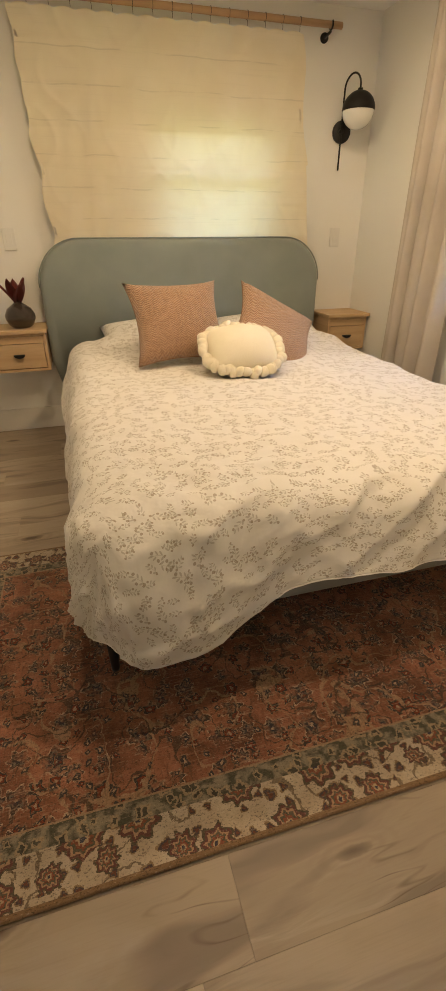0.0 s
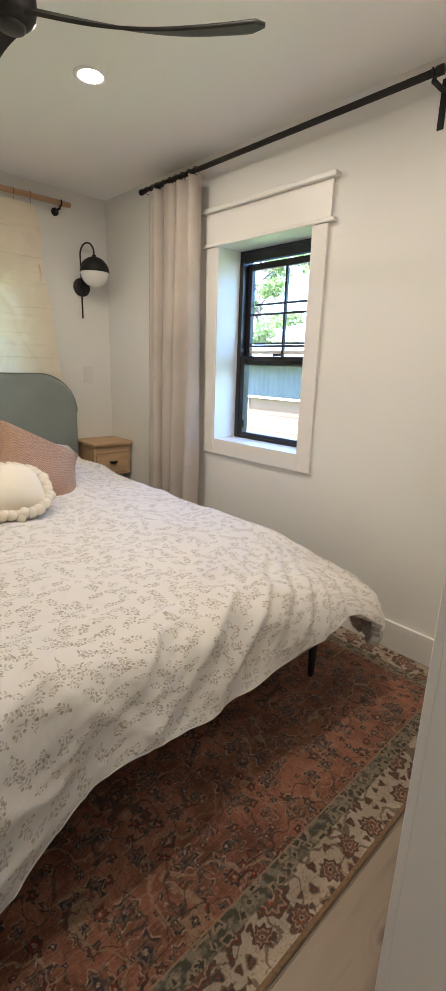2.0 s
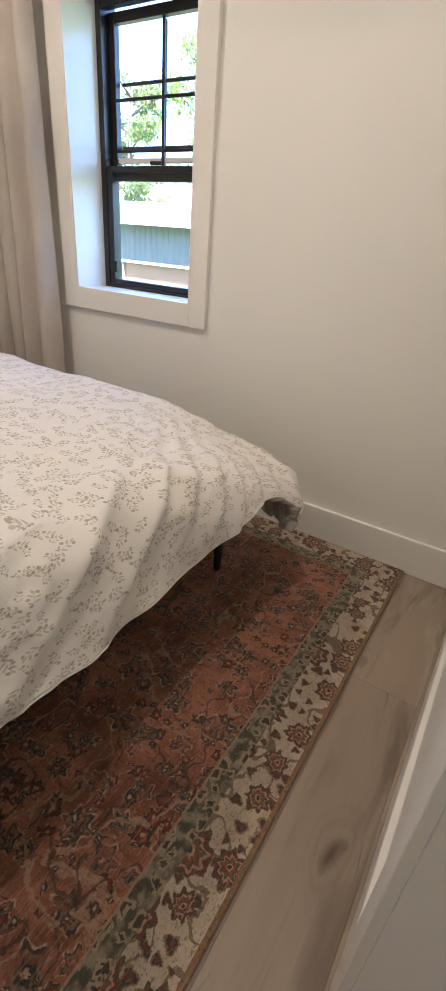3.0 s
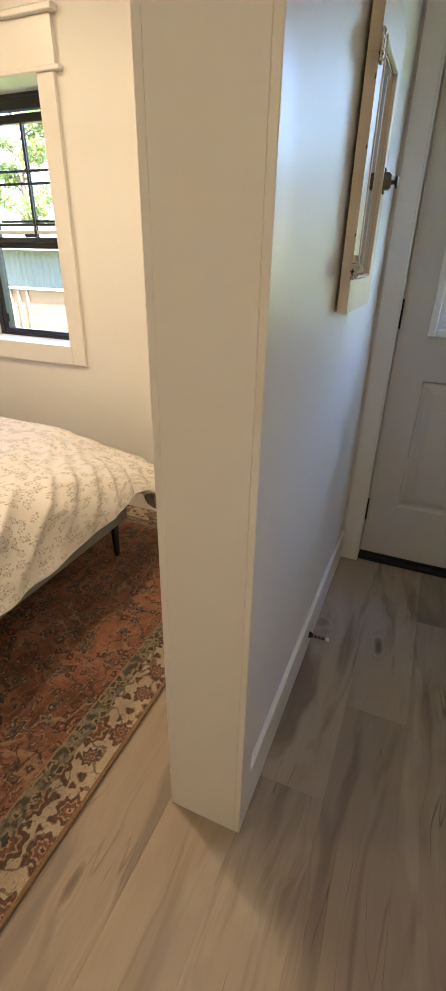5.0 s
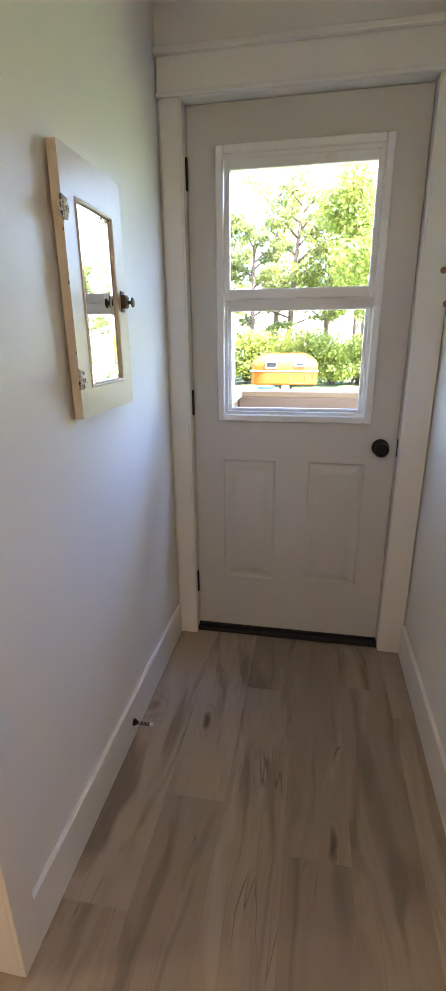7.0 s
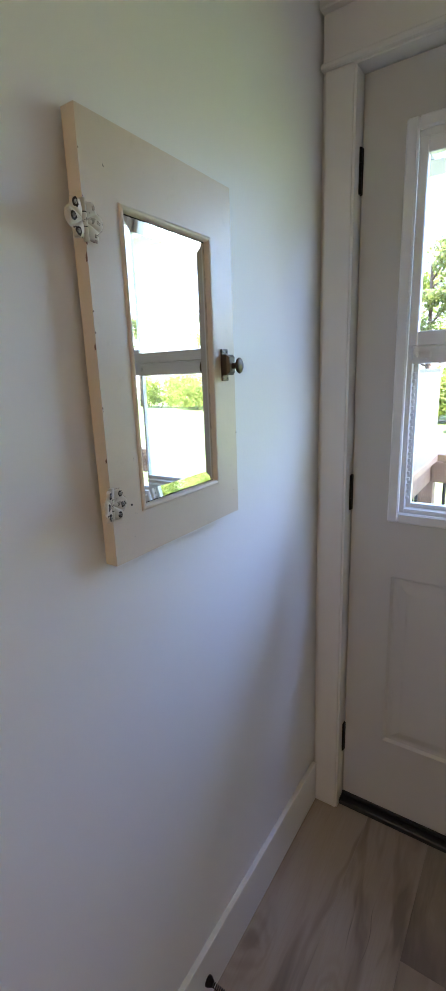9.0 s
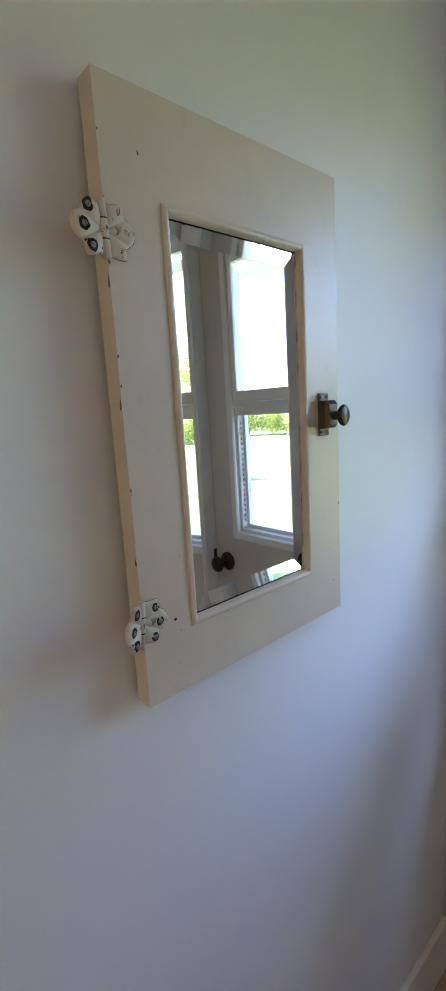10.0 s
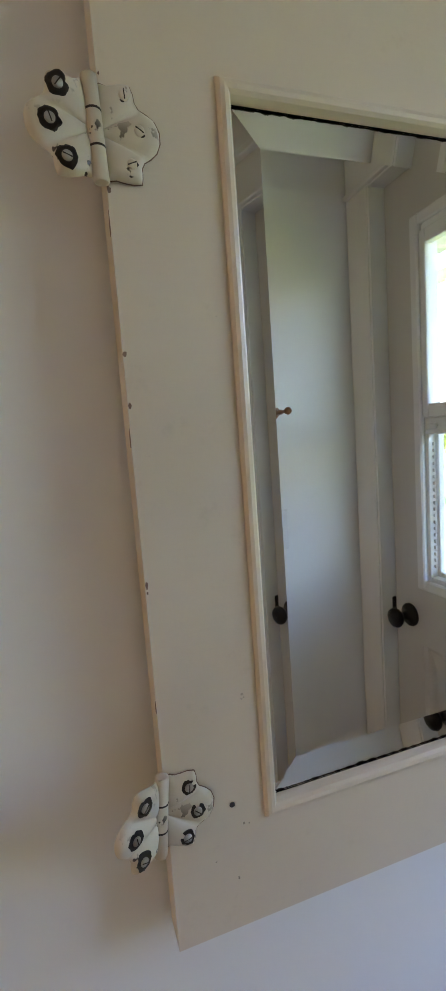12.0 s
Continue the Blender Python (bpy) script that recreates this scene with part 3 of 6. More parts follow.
open_x0, open_x1, open_top = 1.405, 2.29, 2.06
bm = bm_new()
box(bm, open_x1 + 0.016, east_x, mir_y, bed_y0, -0.05, ceil_z)
box(bm, west_x, open_x0 - 0.016, mir_y, bed_y0, -0.05, ceil_z)
box(bm, open_x0 - 0.016, open_x1 + 0.016, mir_y, bed_y0, open_top + 0.016, ceil_z)
wall_mid = structure("wall_hall", bm, M["wall"], "white partition wall between hall and bedroom", "wall")
wall_south = structure("wall_south", boxed(west_x, east_x, hall_y0 - 0.12, hall_y0, -0.05, ceil_z), M["wall"], "white painted hall wall with wooden pegs", "wall")
wall_west = structure("wall_west", boxed(west_x - 0.15, west_x, hall_y0 - 0.12, bed_y1, -0.05, ceil_z), M["wall"], "plain white end wall", "wall")


def skirting(name, x0, x1, y0, y1, parent):
    structure(name, boxed(x0, x1, y0, y1, 0.0, 0.146, 0.002), M["trim"], parent=parent)


skirting("baseboard", east_x - 0.014, east_x, bed_y0 + 0.014, bed_y1, wall_east)
skirting("baseboard", west_x, east_x - 0.014, bed_y1 - 0.014, bed_y1, wall_bed)
skirting("baseboard", 2.357, east_x - 0.018, mir_y - 0.014, mir_y, wall_mid)
skirting("baseboard", 2.375, east_x - 0.014, bed_y0, bed_y0 + 0.014, wall_mid)
skirting("baseboard", west_x, 1.32, mir_y - 0.014, mir_y, wall_mid)
skirting("baseboard", west_x, 1.32, bed_y0, bed_y0 + 0.014, wall_mid)
skirting("baseboard", west_x, east_x - 0.018, hall_y0, hall_y0 + 0.014, wall_south)
skirting("baseboard", west_x, west_x + 0.014, hall_y0 + 0.014, mir_y - 0.014, wall_west)
skirting("baseboard", west_x, west_x + 0.014, bed_y0 + 0.014, bed_y1 - 0.014, wall_west)

# cased opening between hall and bedroom
casing = thing("opening_trim", pose(0, 0, 0), "flat cream-white boards round the bedroom doorway", "door frame", kind="structure")
part("jamb", boxed(open_x1, open_x1 + 0.016, mir_y - 0.001, bed_y0 + 0.001, 0, open_top, 0.001), M["trim"], casing)
part("jamb", boxed(open_x0 - 0.016, open_x0, mir_y - 0.001, bed_y0 + 0.001, 0, open_top, 0.001), M["trim"], casing)
part("head_jamb", boxed(open_x0 - 0.016, open_x1 + 0.016, mir_y - 0.001, bed_y0 + 0.001, open_top, open_top + 0.016, 0.001), M["trim"], casing)
for ya, yb in ((mir_y - 0.014, mir_y - 0.0005), (bed_y0 + 0.0005, bed_y0 + 0.016)):
    part("casing_board", boxed(open_x1 + 0.0005, open_x1 + 0.066 + (0.018 if ya > 0.7 else 0), ya, yb, 0, open_top + 0.004, 0.0015), M["trim"], casing)
    part("casing_board", boxed(1.32, open_x0 - 0.004, ya, yb, 0, open_top + 0.004, 0.0015), M["trim"], casing)
    part("header_board", boxed(1.30, open_x1 + 0.09, ya, yb, open_top + 0.0045, open_top + 0.13, 0.0015), M["trim"], casing)

# ---- entry door ----
dx = 3.643
door = thing("door_1", pose(0, 0, 0), "closed beige entry door with a vented window above two raised panels", "door", kind="structure")
bm = bm_new()
lz0, lz1, ly0, ly1 = 1.02, 1.925, -0.155, 0.408
da, db = door_y0 + 0.003, door_y1 - 0.003
pa, pb, pc, pd, pz0, pz1 = -0.168, 0.056, 0.190, 0.410, 0.285, 0.833
for y0, y1, z0, z1 in ((da, pa, 0.022, door_top - 0.003), (pd, db, 0.022, door_top - 0.003), (pa, pd, 0.022, pz0), (pa, pd, pz1, lz0),
                       (pb, pc, pz0, pz1), (pa, ly0, lz0, door_top - 0.003), (ly1, pd, lz0, door_top - 0.003), (ly0, ly1, lz1, door_top - 0.003)):
    box(bm, dx, dx + 0.044, y0, y1, z0, z1)
for y0, y1 in ((pa, pb), (pc, pd)):
    box(bm, dx + 0.014, dx + 0.044, y0, y1, pz0, pz1)
part("door_slab", bm, M["door"], door)


def raised_panel(y0, y1, z0, z1):
    """A stamped panel: a sunk moulding round a flat field."""
    bm = bm_new()
    rings = [(0.0, 0.0), (0.007, -0.0085), (0.014, -0.0095), (0.022, -0.0085), (0.044, -0.0005), (0.050, 0.0004)]
    loops = []
    for inset, h in rings:
        loops.append([bm.verts.new((dx - h, a, b)) for a, b in ((y0 + inset, z0 + inset), (y1 - inset, z0 + inset), (y1 - inset, z1 - inset), (y0 + inset, z1 - inset))])
    for p, q in zip(loops, loops[1:]):
        for k in range(4):
            bm.faces.new((p[k], p[(k + 1) % 4], q[(k + 1) % 4], q[k]))
    bm.faces.new(loops[-1])
    back = [bm.verts.new((dx + 0.0135, v.co.y, v.co.z)) for v in loops[0]]
    for k in range(4):
        bm.faces.new((back[k], back[(k + 1) % 4], loops[0][(k + 1) % 4], loops[0][k]))
    return bm


part("door_panel", raised_panel(pc, pd, pz0, pz1), M["door"], door)
part("door_panel", raised_panel(pa, pb, pz0, pz1), M["door"], door)


def ring_frame(bm, x0, x1, y0, y1, z0, z1, w, bevel=0.002, wz=None):
    """A rectangular frame with bars of width w (top and bottom wz)."""
    wz = w if wz is None else wz
    box(bm, x0, x1, y0, y0 + w, z0, z1, bevel)
    box(bm, x0, x1, y1 - w, y1, z0, z1, bevel)
    box(bm, x0, x1, y0 + w, y1 - w, z0, z0 + wz, bevel)
    box(bm, x0, x1, y0 + w, y1 - w, z1 - wz, z1, bevel)
    return bm


lite = part("window_frame", ring_frame(bm_new(), dx - 0.014, dx + 0.0, -0.173, 0.427, 0.997, 1.948, 0.028, 0.004), M["vinyl"], door, "white vinyl window surround")
part("lite_channel", ring_frame(bm_new(), dx + 0.0005, dx + 0.04, -0.1465, 0.3995, 1.0235, 1.9215, 0.012, 0.001), M["vinyl"], door)
up = part("upper_sash", ring_frame(bm_new(), dx - 0.009, dx + 0.014, -0.144, 0.397, 1.455, 1.905, 0.0205, 0.002, 0.034), M["vinyl"], door)
part("glass_pane", boxed(dx + 0.002, dx + 0.005, -0.122, 0.375, 1.489, 1.871), M["glass"], up).visible_shadow = False
part("meeting_rail", boxed(dx - 0.012, dx + 0.02, -0.134, 0.3865, 1.412, 1.4545, 0.003), M["vinyl"], up)
part("rail_lip", boxed(dx - 0.018, dx - 0.0125, -0.12, 0.372, 1.446, 1.452, 0.001), M["vinyl"], up)
for ly in (-0.105, 0.357):
    bm = boxed(dx - 0.020, dx - 0.0125, ly - 0.016, ly + 0.016, 1.424, 1.440, 0.003)
    lathe(bm, [(0.006, 0), (0.006, 0.006), (0, 0.007)], 10, pose(dx - 0.019, ly + 0.018, 1.434, 0, -90, 0))
    part("sash_latch", bm, M["vinyl"], up)
part("head_filler", boxed(dx - 0.006, dx + 0.036, -0.1345, 0.3875, 1.9055, 1.9212, 0.001), M["vinyl"], door)
low = part("lower_sash", ring_frame(bm_new(), dx + 0.0205, dx + 0.038, -0.1345, 0.3875, 1.036, 1.440, 0.012, 0.001), M["vinyl"], door)
part("glass_pane", boxed(dx + 0.025, dx + 0.028, -0.1225, 0.3755, 1.048, 1.428), M["glass"], low).visible_shadow = False
bm = bm_new()
for k in range(20):
    z = 1.06 + k * 0.017
    box(bm, dx + 0.0095, dx + 0.0135, -0.134, -0.126, z, z + 0.009, 0.001)
    box(bm, dx + 0.0095, dx + 0.0135, 0.379, 0.387, z, z + 0.009, 0.001)
part("balance_track", bm, M["vinyl"], door)


def knob_bm():
    bm = bm_new()
    m = pose(0, 0, 0, 0, -90, 0)
    lathe(bm, [(0, 0), (0.033, 0.0), (0.033, 0.005), (0.028, 0.010), (0.013, 0.013), (0.011, 0.030), (0.016, 0.036), (0.025, 0.044), (0.028, 0.052), (0.025, 0.060), (0.014, 0.066), (0, 0.067)], 28, m)
    return bm


kb = part("door_handle", knob_bm(), M["bronze"], door, "round dark bronze knob", True)
kb.location = (dx, -0.218, 0.905)
part("strike_edge", boxed(dx - 0.012, dx + 0.01, door_y0 - 0.006, door_y0 + 0.002, 0.87, 0.94, 0.002), M["bronze"], door, "dark latch plate")
for hz in (1.869, 1.068, 0.250):
    bm = boxed(dx - 0.004, dx + 0.004, door_y1 - 0.006, door_y1 + 0.011, hz - 0.051, hz + 0.051, 0.001)
    for k in range(3):
        lathe(bm, [(0, -0.0165), (0.0082, -0.0165), (0.0082, 0.0165), (0, 0.0165)], 14, pose(dx - 0.008, door_y1 + 0.003, hz + (k - 1) * 0.034))
    part("door_hinge", bm, M["bronze"], door, "dark bronze hinge")
bm = boxed(dx - 0.03, dx + 0.10, door_y0, door_y1, 0.0, 0.019, 0.002)
part("threshold", bm, M["black"], door, "black threshold strip")
part("door_sweep", boxed(dx - 0.006, dx + 0.0, da, db, 0.020, 0.034, 0.001), M["black"], door)

dtrim = thing("door_trim", pose(0, 0, 0), "white craftsman casing with a capped header round the entry door", "door frame", kind="structure")
cx = east_x - 0.018
part("jamb", boxed(cx + 0.004, east_x + 0.19, door_y1, door_y1 + 0.012, 0, door_top, 0.001), M["trim"], dtrim)
part("jamb", boxed(cx + 0.004, east_x + 0.19, door_y0 - 0.012, door_y0, 0, door_top, 0.001), M["trim"], dtrim)
part("head_jamb", boxed(cx + 0.004, east_x + 0.19, door_y0 - 0.012, door_y1 + 0.012, door_top, door_top + 0.014, 0.001), M["trim"], dtrim)
part("door_stop", boxed(dx + 0.046, dx + 0.06, door_y1 - 0.012, door_y1, 0.02, door_top), M["trim"], dtrim)
part("door_stop", boxed(dx + 0.046, dx + 0.06, door_y0, door_y0 + 0.012, 0.02, door_top), M["trim"], dtrim)
part("casing_board", boxed(cx, east_x, door_y1 + 0.006, 0.608, 0, 2.078, 0.0015), M["trim"], dtrim)
part("casing_board", boxed(cx, east_x, hall_y0 + 0.004, door_y0 - 0.006, 0, 2.078, 0.0015), M["trim"], dtrim)
part("fillet", boxed(cx - 0.010, east_x, hall_y0 + 0.002, mir_y - 0.003, 2.0785, 2.092, 0.003), M["trim"], dtrim)
part("header_board", boxed(cx, east_x, hall_y0 + 0.004, 0.612, 2.0925, 2.190, 0.001), M["trim"], dtrim)
part("header_cap", boxed(cx - 0.020, east_x, hall_y0 + 0.002, mir_y - 0.003, 2.1905, 2.210, 0.003), M["trim"], dtrim)

# ---- bedroom window ----
wtrim = thing("window_trim", pose(0, 0, 0), "wide white craftsman casing with a capped header round the bedroom window", "window frame", kind="structure")
part("casing_board", boxed(cx, east_x, 1.962, win_y0, 0.745, 1.879, 0.0015), M["trim"], wtrim)
part("casing_board", boxed(cx, east_x, win_y1, 2.765, 0.745, 1.879, 0.0015), M["trim"], wtrim)
part("bottom_board", boxed(cx, east_x, win_y0 + 0.0005, win_y1 - 0.0005, 0.745, win_z0 + 0.012, 0.0015), M["trim"], wtrim)
part("fillet", boxed(cx - 0.012, east_x, 1.925, 2.795, 1.8795, 1.896, 0.003), M["trim"], wtrim)
part("header_board", boxed(cx, east_x, 1.950, 2.775, 1.8965, 2.048, 0.001), M["trim"], wtrim)
part("header_cap", boxed(cx - 0.022, east_x, 1.925, 2.800, 2.0485, 2.070, 0.003), M["trim"], wtrim)
for nm, a in (("reveal", (win_y0 - 0.001, win_y0 + 0.010, win_z0, win_z1)), ("reveal", (win_y1 - 0.010, win_y1 + 0.001, win_z0, win_z1)),
              ("head_jamb", (win_y0 + 0.010, win_y1 - 0.010, win_z1 - 0.010, win_z1 + 0.001)), ("window_sill", (win_y0 + 0.010, win_y1 - 0.010, win_z0 - 0.001, win_z0 + 0.010))):
    part(nm, boxed(cx + 0.002, east_x + 0.165, *a, 0.001), M["trim"], wtrim)

win = thing("window_1", pose(0, 0, 0), "black double-hung window with grilles, upper sash lowered a little", "window", kind="structure")
wx = east_x + 0.155
wa, wb = win_y0 + 0.001, win_y1 - 0.001
part("window_frame", ring_frame(bm_new(), wx, wx + 0.085, wa, wb, win_z0 + 0.010, win_z1 - 0.010, 0.036, 0.002, 0.013), M["black"], win)
a0, a1 = wa + 0.037, wb - 0.037
us = part("upper_sash", ring_frame(bm_new(), wx + 0.042, wx + 0.072, a0, a1, 1.264, 1.817, 0.030, 0.002, 0.034), M["black"], win)
part("glass_pane", boxed(wx + 0.055, wx + 0.058, a0 + 0.030, a1 - 0.030, 1.298, 1.783), M["glass"], us).visible_shadow = False
am = (a0 + a1) / 2
for gx, gy_, rows in ((wx + 0.040, am, (1.545, 1.372)), (wx + 0.076, am + 0.022, (1.603, 1.388))):
    part("muntin", boxed(gx, gx + 0.010, gy_ - 0.007, gy_ + 0.007, 1.298, 1.783, 0.002), M["black"], us)
    for ga, gb in ((a0 + 0.03, gy_ - 0.0075), (gy_ + 0.0075, a1 - 0.03)):
        for gz in rows:
            part("muntin", boxed(gx, gx + 0.010, ga, gb, gz - 0.006, gz + 0.006, 0.002), M["black"], us)
part("sash_ledge", boxed(wx + 0.046, wx + 0.070, a0 + 0.031, a1 - 0.031, 1.330, 1.348, 0.002), M["offwhite"], us)
part("head_track", boxed(wx + 0.004, wx + 0.04, a0, a1, 1.822, 1.866, 0.002), M["black"], win)
ls = part("lower_sash", ring_frame(bm_new(), wx + 0.006, wx + 0.036, a0, a1, win_z0 + 0.024, 1.315, 0.030, 0.002, 0.022), M["black"], win)
part("glass_pane", boxed(wx + 0.019, wx + 0.022, a0 + 0.030, a1 - 0.030, win_z0 + 0.046, 1.293), M["glass"], ls).visible_shadow = False
part("sash_lock", boxed(wx - 0.006, wx + 0.0055, am - 0.03, am + 0.03, 1.3155, 1.330, 0.003), M["black"], ls)
part("sash_stop", boxed(wx - 0.002, wx + 0.0055, a1 - 0.05, a1 - 0.005, 0.90, 0.945, 0.003), M["black"], ls)

hwin = thing("window_2", pose(0, 0, 0), "white window hidden behind the muslin sheet", "window", kind="structure")
part("window_frame", box(box(box(box(bm_new(), hw_x0, hw_x0 + 0.04, 3.93, 3.98, hw_z0, hw_z1), hw_x1 - 0.04, hw_x1, 3.93, 3.98, hw_z0, hw_z1), hw_x0 + 0.04, hw_x1 - 0.04, 3.93, 3.98, hw_z0, hw_z0 + 0.04), hw_x0 + 0.04, hw_x1 - 0.04, 3.93, 3.98, hw_z1 - 0.04, hw_z1), M["vinyl"], hwin)
part("check_rail", boxed(hw_x0 + 0.04, hw_x1 - 0.04, 3.935, 3.975, 1.46, 1.50), M["vinyl"], hwin)
part("glass_pane", boxed(hw_x0 + 0.04, hw_x1 - 0.04, 3.952, 3.955, hw_z0 + 0.04, hw_z1 - 0.04), M["glass"], hwin).visible_shadow = False

# ---- ceiling lights and fan ----
def downlight(x, y):
    t = thing("downlight", pose(x, y, ceil_z), "lit recessed ceiling light with a thin white ring", "ceiling light", "recessed ceiling lights")
    bm = lathe(bm_new(), [(0.047, 0.0), (0.066, 0.0), (0.066, -0.003), (0.052, -0.005), (0.047, -0.003), (0.047, 0.0)], 32)
    part("trim_ring", bm, M["ceiling"], t, smooth=True)
    part("lens", lathe(bm_new(), [(0, -0.0025), (0.0465, -0.0025), (0.0465, -0.001), (0, -0.001)], 28), M["lens"], t)


# last two fittings are out of view, added to go with their lamps
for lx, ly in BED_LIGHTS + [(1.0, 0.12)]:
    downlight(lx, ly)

fan = thing("ceiling_fan", pose(2.285, 2.045, 2.112), "matte black ceiling fan with three slim curved blades", "ceiling fan")
part("canopy", lathe(bm_new(), [(0, 0.223), (0.065, 0.223), (0.065, 0.205), (0.04, 0.188), (0.018, 0.182), (0, 0.182)], 24), M["iron"], fan, smooth=True)
part("downrod", lathe(bm_new(), [(0.016, 0.11), (0.016, 0.184)], 14), M["iron"], fan)
part("motor", lathe(bm_new(), [(0, 0.120), (0.024, 0.120), (0.028, 0.104), (0.046, 0.096), (0.060, 0.082), (0.064, 0.064), (0.064, 0.004), (0.060, -0.016), (0.044, -0.030), (0, -0.034)], 32), M["iron"], fan, smooth=True)
part("hub_cap", lathe(bm_new(), [(0.034, -0.030), (0.034, -0.040), (0.029, -0.043), (0, -0.044)], 28), M["black"], fan, smooth=True)


def blade_bm():
    def f(u, v):
        r = 0.035 + u * 0.615
        w = 0.034 + 0.078 * math.sin(min(1.0, u * 1.15 + 0.05) * math.pi * 0.62) ** 2 * (1 - 0.45 * u)
        if u > 0.93:
            w *= math.sqrt(max(0.02, 1 - ((u - 0.93) / 0.07) ** 2))
        s = (v - 0.5) * w
        bend = 0.05 * math.sin(u * math.pi) - 0.02
        tilt = radians(32 * (1 - u) + 9)
        return Vector((r, bend + s * math.cos(tilt), -0.012 + s * math.sin(tilt) + 0.018 * u))
    return grid(bm_new(), 22, 6, f)


for k in range(3):
    b = part("blade", blade_bm(), M["iron"], fan, smooth=True)
    b.matrix_local = pose(0, 0, 0, 0, 0, -38 + 120 * k)
    sm = b.modifiers.new("thick", "SOLIDIFY")
    sm.thickness = 0.008

# ---- rug ----
rug = tagged(new("rug", bpy.data.meshes.new("rug")), "worn rust-red oriental rug with cream flower border under the bed", "rug")
finish(rug, boxed(0, 2.55, 0, 1.30, 0.0005, 0.010, 0.003), M["rug"])
rug.location = (1.055, 0.985, 0)

# ---- bed ----
bed = thing("bed", pose(0, 0, 0), "queen bed with a rounded grey-green upholstered headboard and black legs", "bed")


def rounded_rect(x0, x1, z0, z1, r, n=14):
    pts = []
    for cxx, czz, a0_ in ((x1 - r, z1 - r, 0), (x0 + r, z1 - r, 90)):
        for k in range(n + 1):
            a = radians(a0_ + 90 * k / n)
            pts.append((cxx + r * math.cos(a), czz + r * math.sin(a)))
    pts += [(x0, z0 + 0.2), (x0 + 0.05, z0), (x1 - 0.05, z0), (x1, z0 + 0.2)]
    return pts


bm = bm_new()
hb = rounded_rect(1.435, 3.262, 0.28, 1.168, 0.26)
ctr = Vector((2.35, 0.75))
loops = []
for inset, y in ((0.0, 3.84), (0.0, 3.765), (0.004, 3.748), (0.012, 3.737), (0.026, 3.731), (0.05, 3.728)):
    loops.append([bm.verts.new((x - (x - ctr.x) / abs(x - ctr.x) * inset if abs(x - ctr.x) > 0.1 else x, y, z - inset if z > 0.9 else z)) for x, z in hb])
for p, q in zip(loops, loops[1:]):
    for k in range(len(hb)):
        bm.faces.new((p[k], p[(k + 1) % len(hb)], q[(k + 1) % len(hb)], q[k]))
bm.faces.new(loops[0][::-1])
bm.faces.new(loops[-1])
part("headboard", bm, M["bed_fabric"], bed, "grey-green padded headboard", True)
bm = bm_new()
tube(bm, [(x, 3.752, z) for x, z in [(x + (0.002 if x > 2.35 else -0.002), z + (0.002 if z > 0.9 else 0)) for x, z in hb[:30]]], 0.004, 6)
part("piping", bm, M["bed_fabric"], bed, smooth=True)
part("side_rail", boxed(1.56, 3.19, 1.50, 1.545, 0.20, 0.335, 0.012, 2), M["rail_fabric"], bed, "grey fabric bed rail", True)
part("side_rail", boxed(1.56, 1.605, 1.546, 3.725, 0.20, 0.335, 0.012, 2), M["rail_fabric"], bed, smooth=True)
part("side_rail", boxed(3.145, 3.19, 1.546, 3.725, 0.20, 0.335, 0.012, 2), M["rail_fabric"], bed, smooth=True)
part("mattress", boxed(1.620, 3.115, 1.585, 3.72, 0.336, 0.556, 0.10, 5), M["sheet"], bed, "white mattress", True)
for lx, ly in ((1.593, 1.548), (3.157, 1.552), (1.593, 3.62), (3.157, 3.62), (2.37, 2.6)):
    part("leg", lathe(bm_new(), [(0, 0.0105), (0.012, 0.0105), (0.013, 0.02), (0.019, 0.199), (0, 0.199)], 16, pose(lx, ly, 0)), M["iron"], bed, "thin black metal leg", True)

# duvet: a sheet laid over the mattress that hangs past its edges
DX0, DX1, DY0, DTOP = 1.628, 3.150, 1.480, 0.605


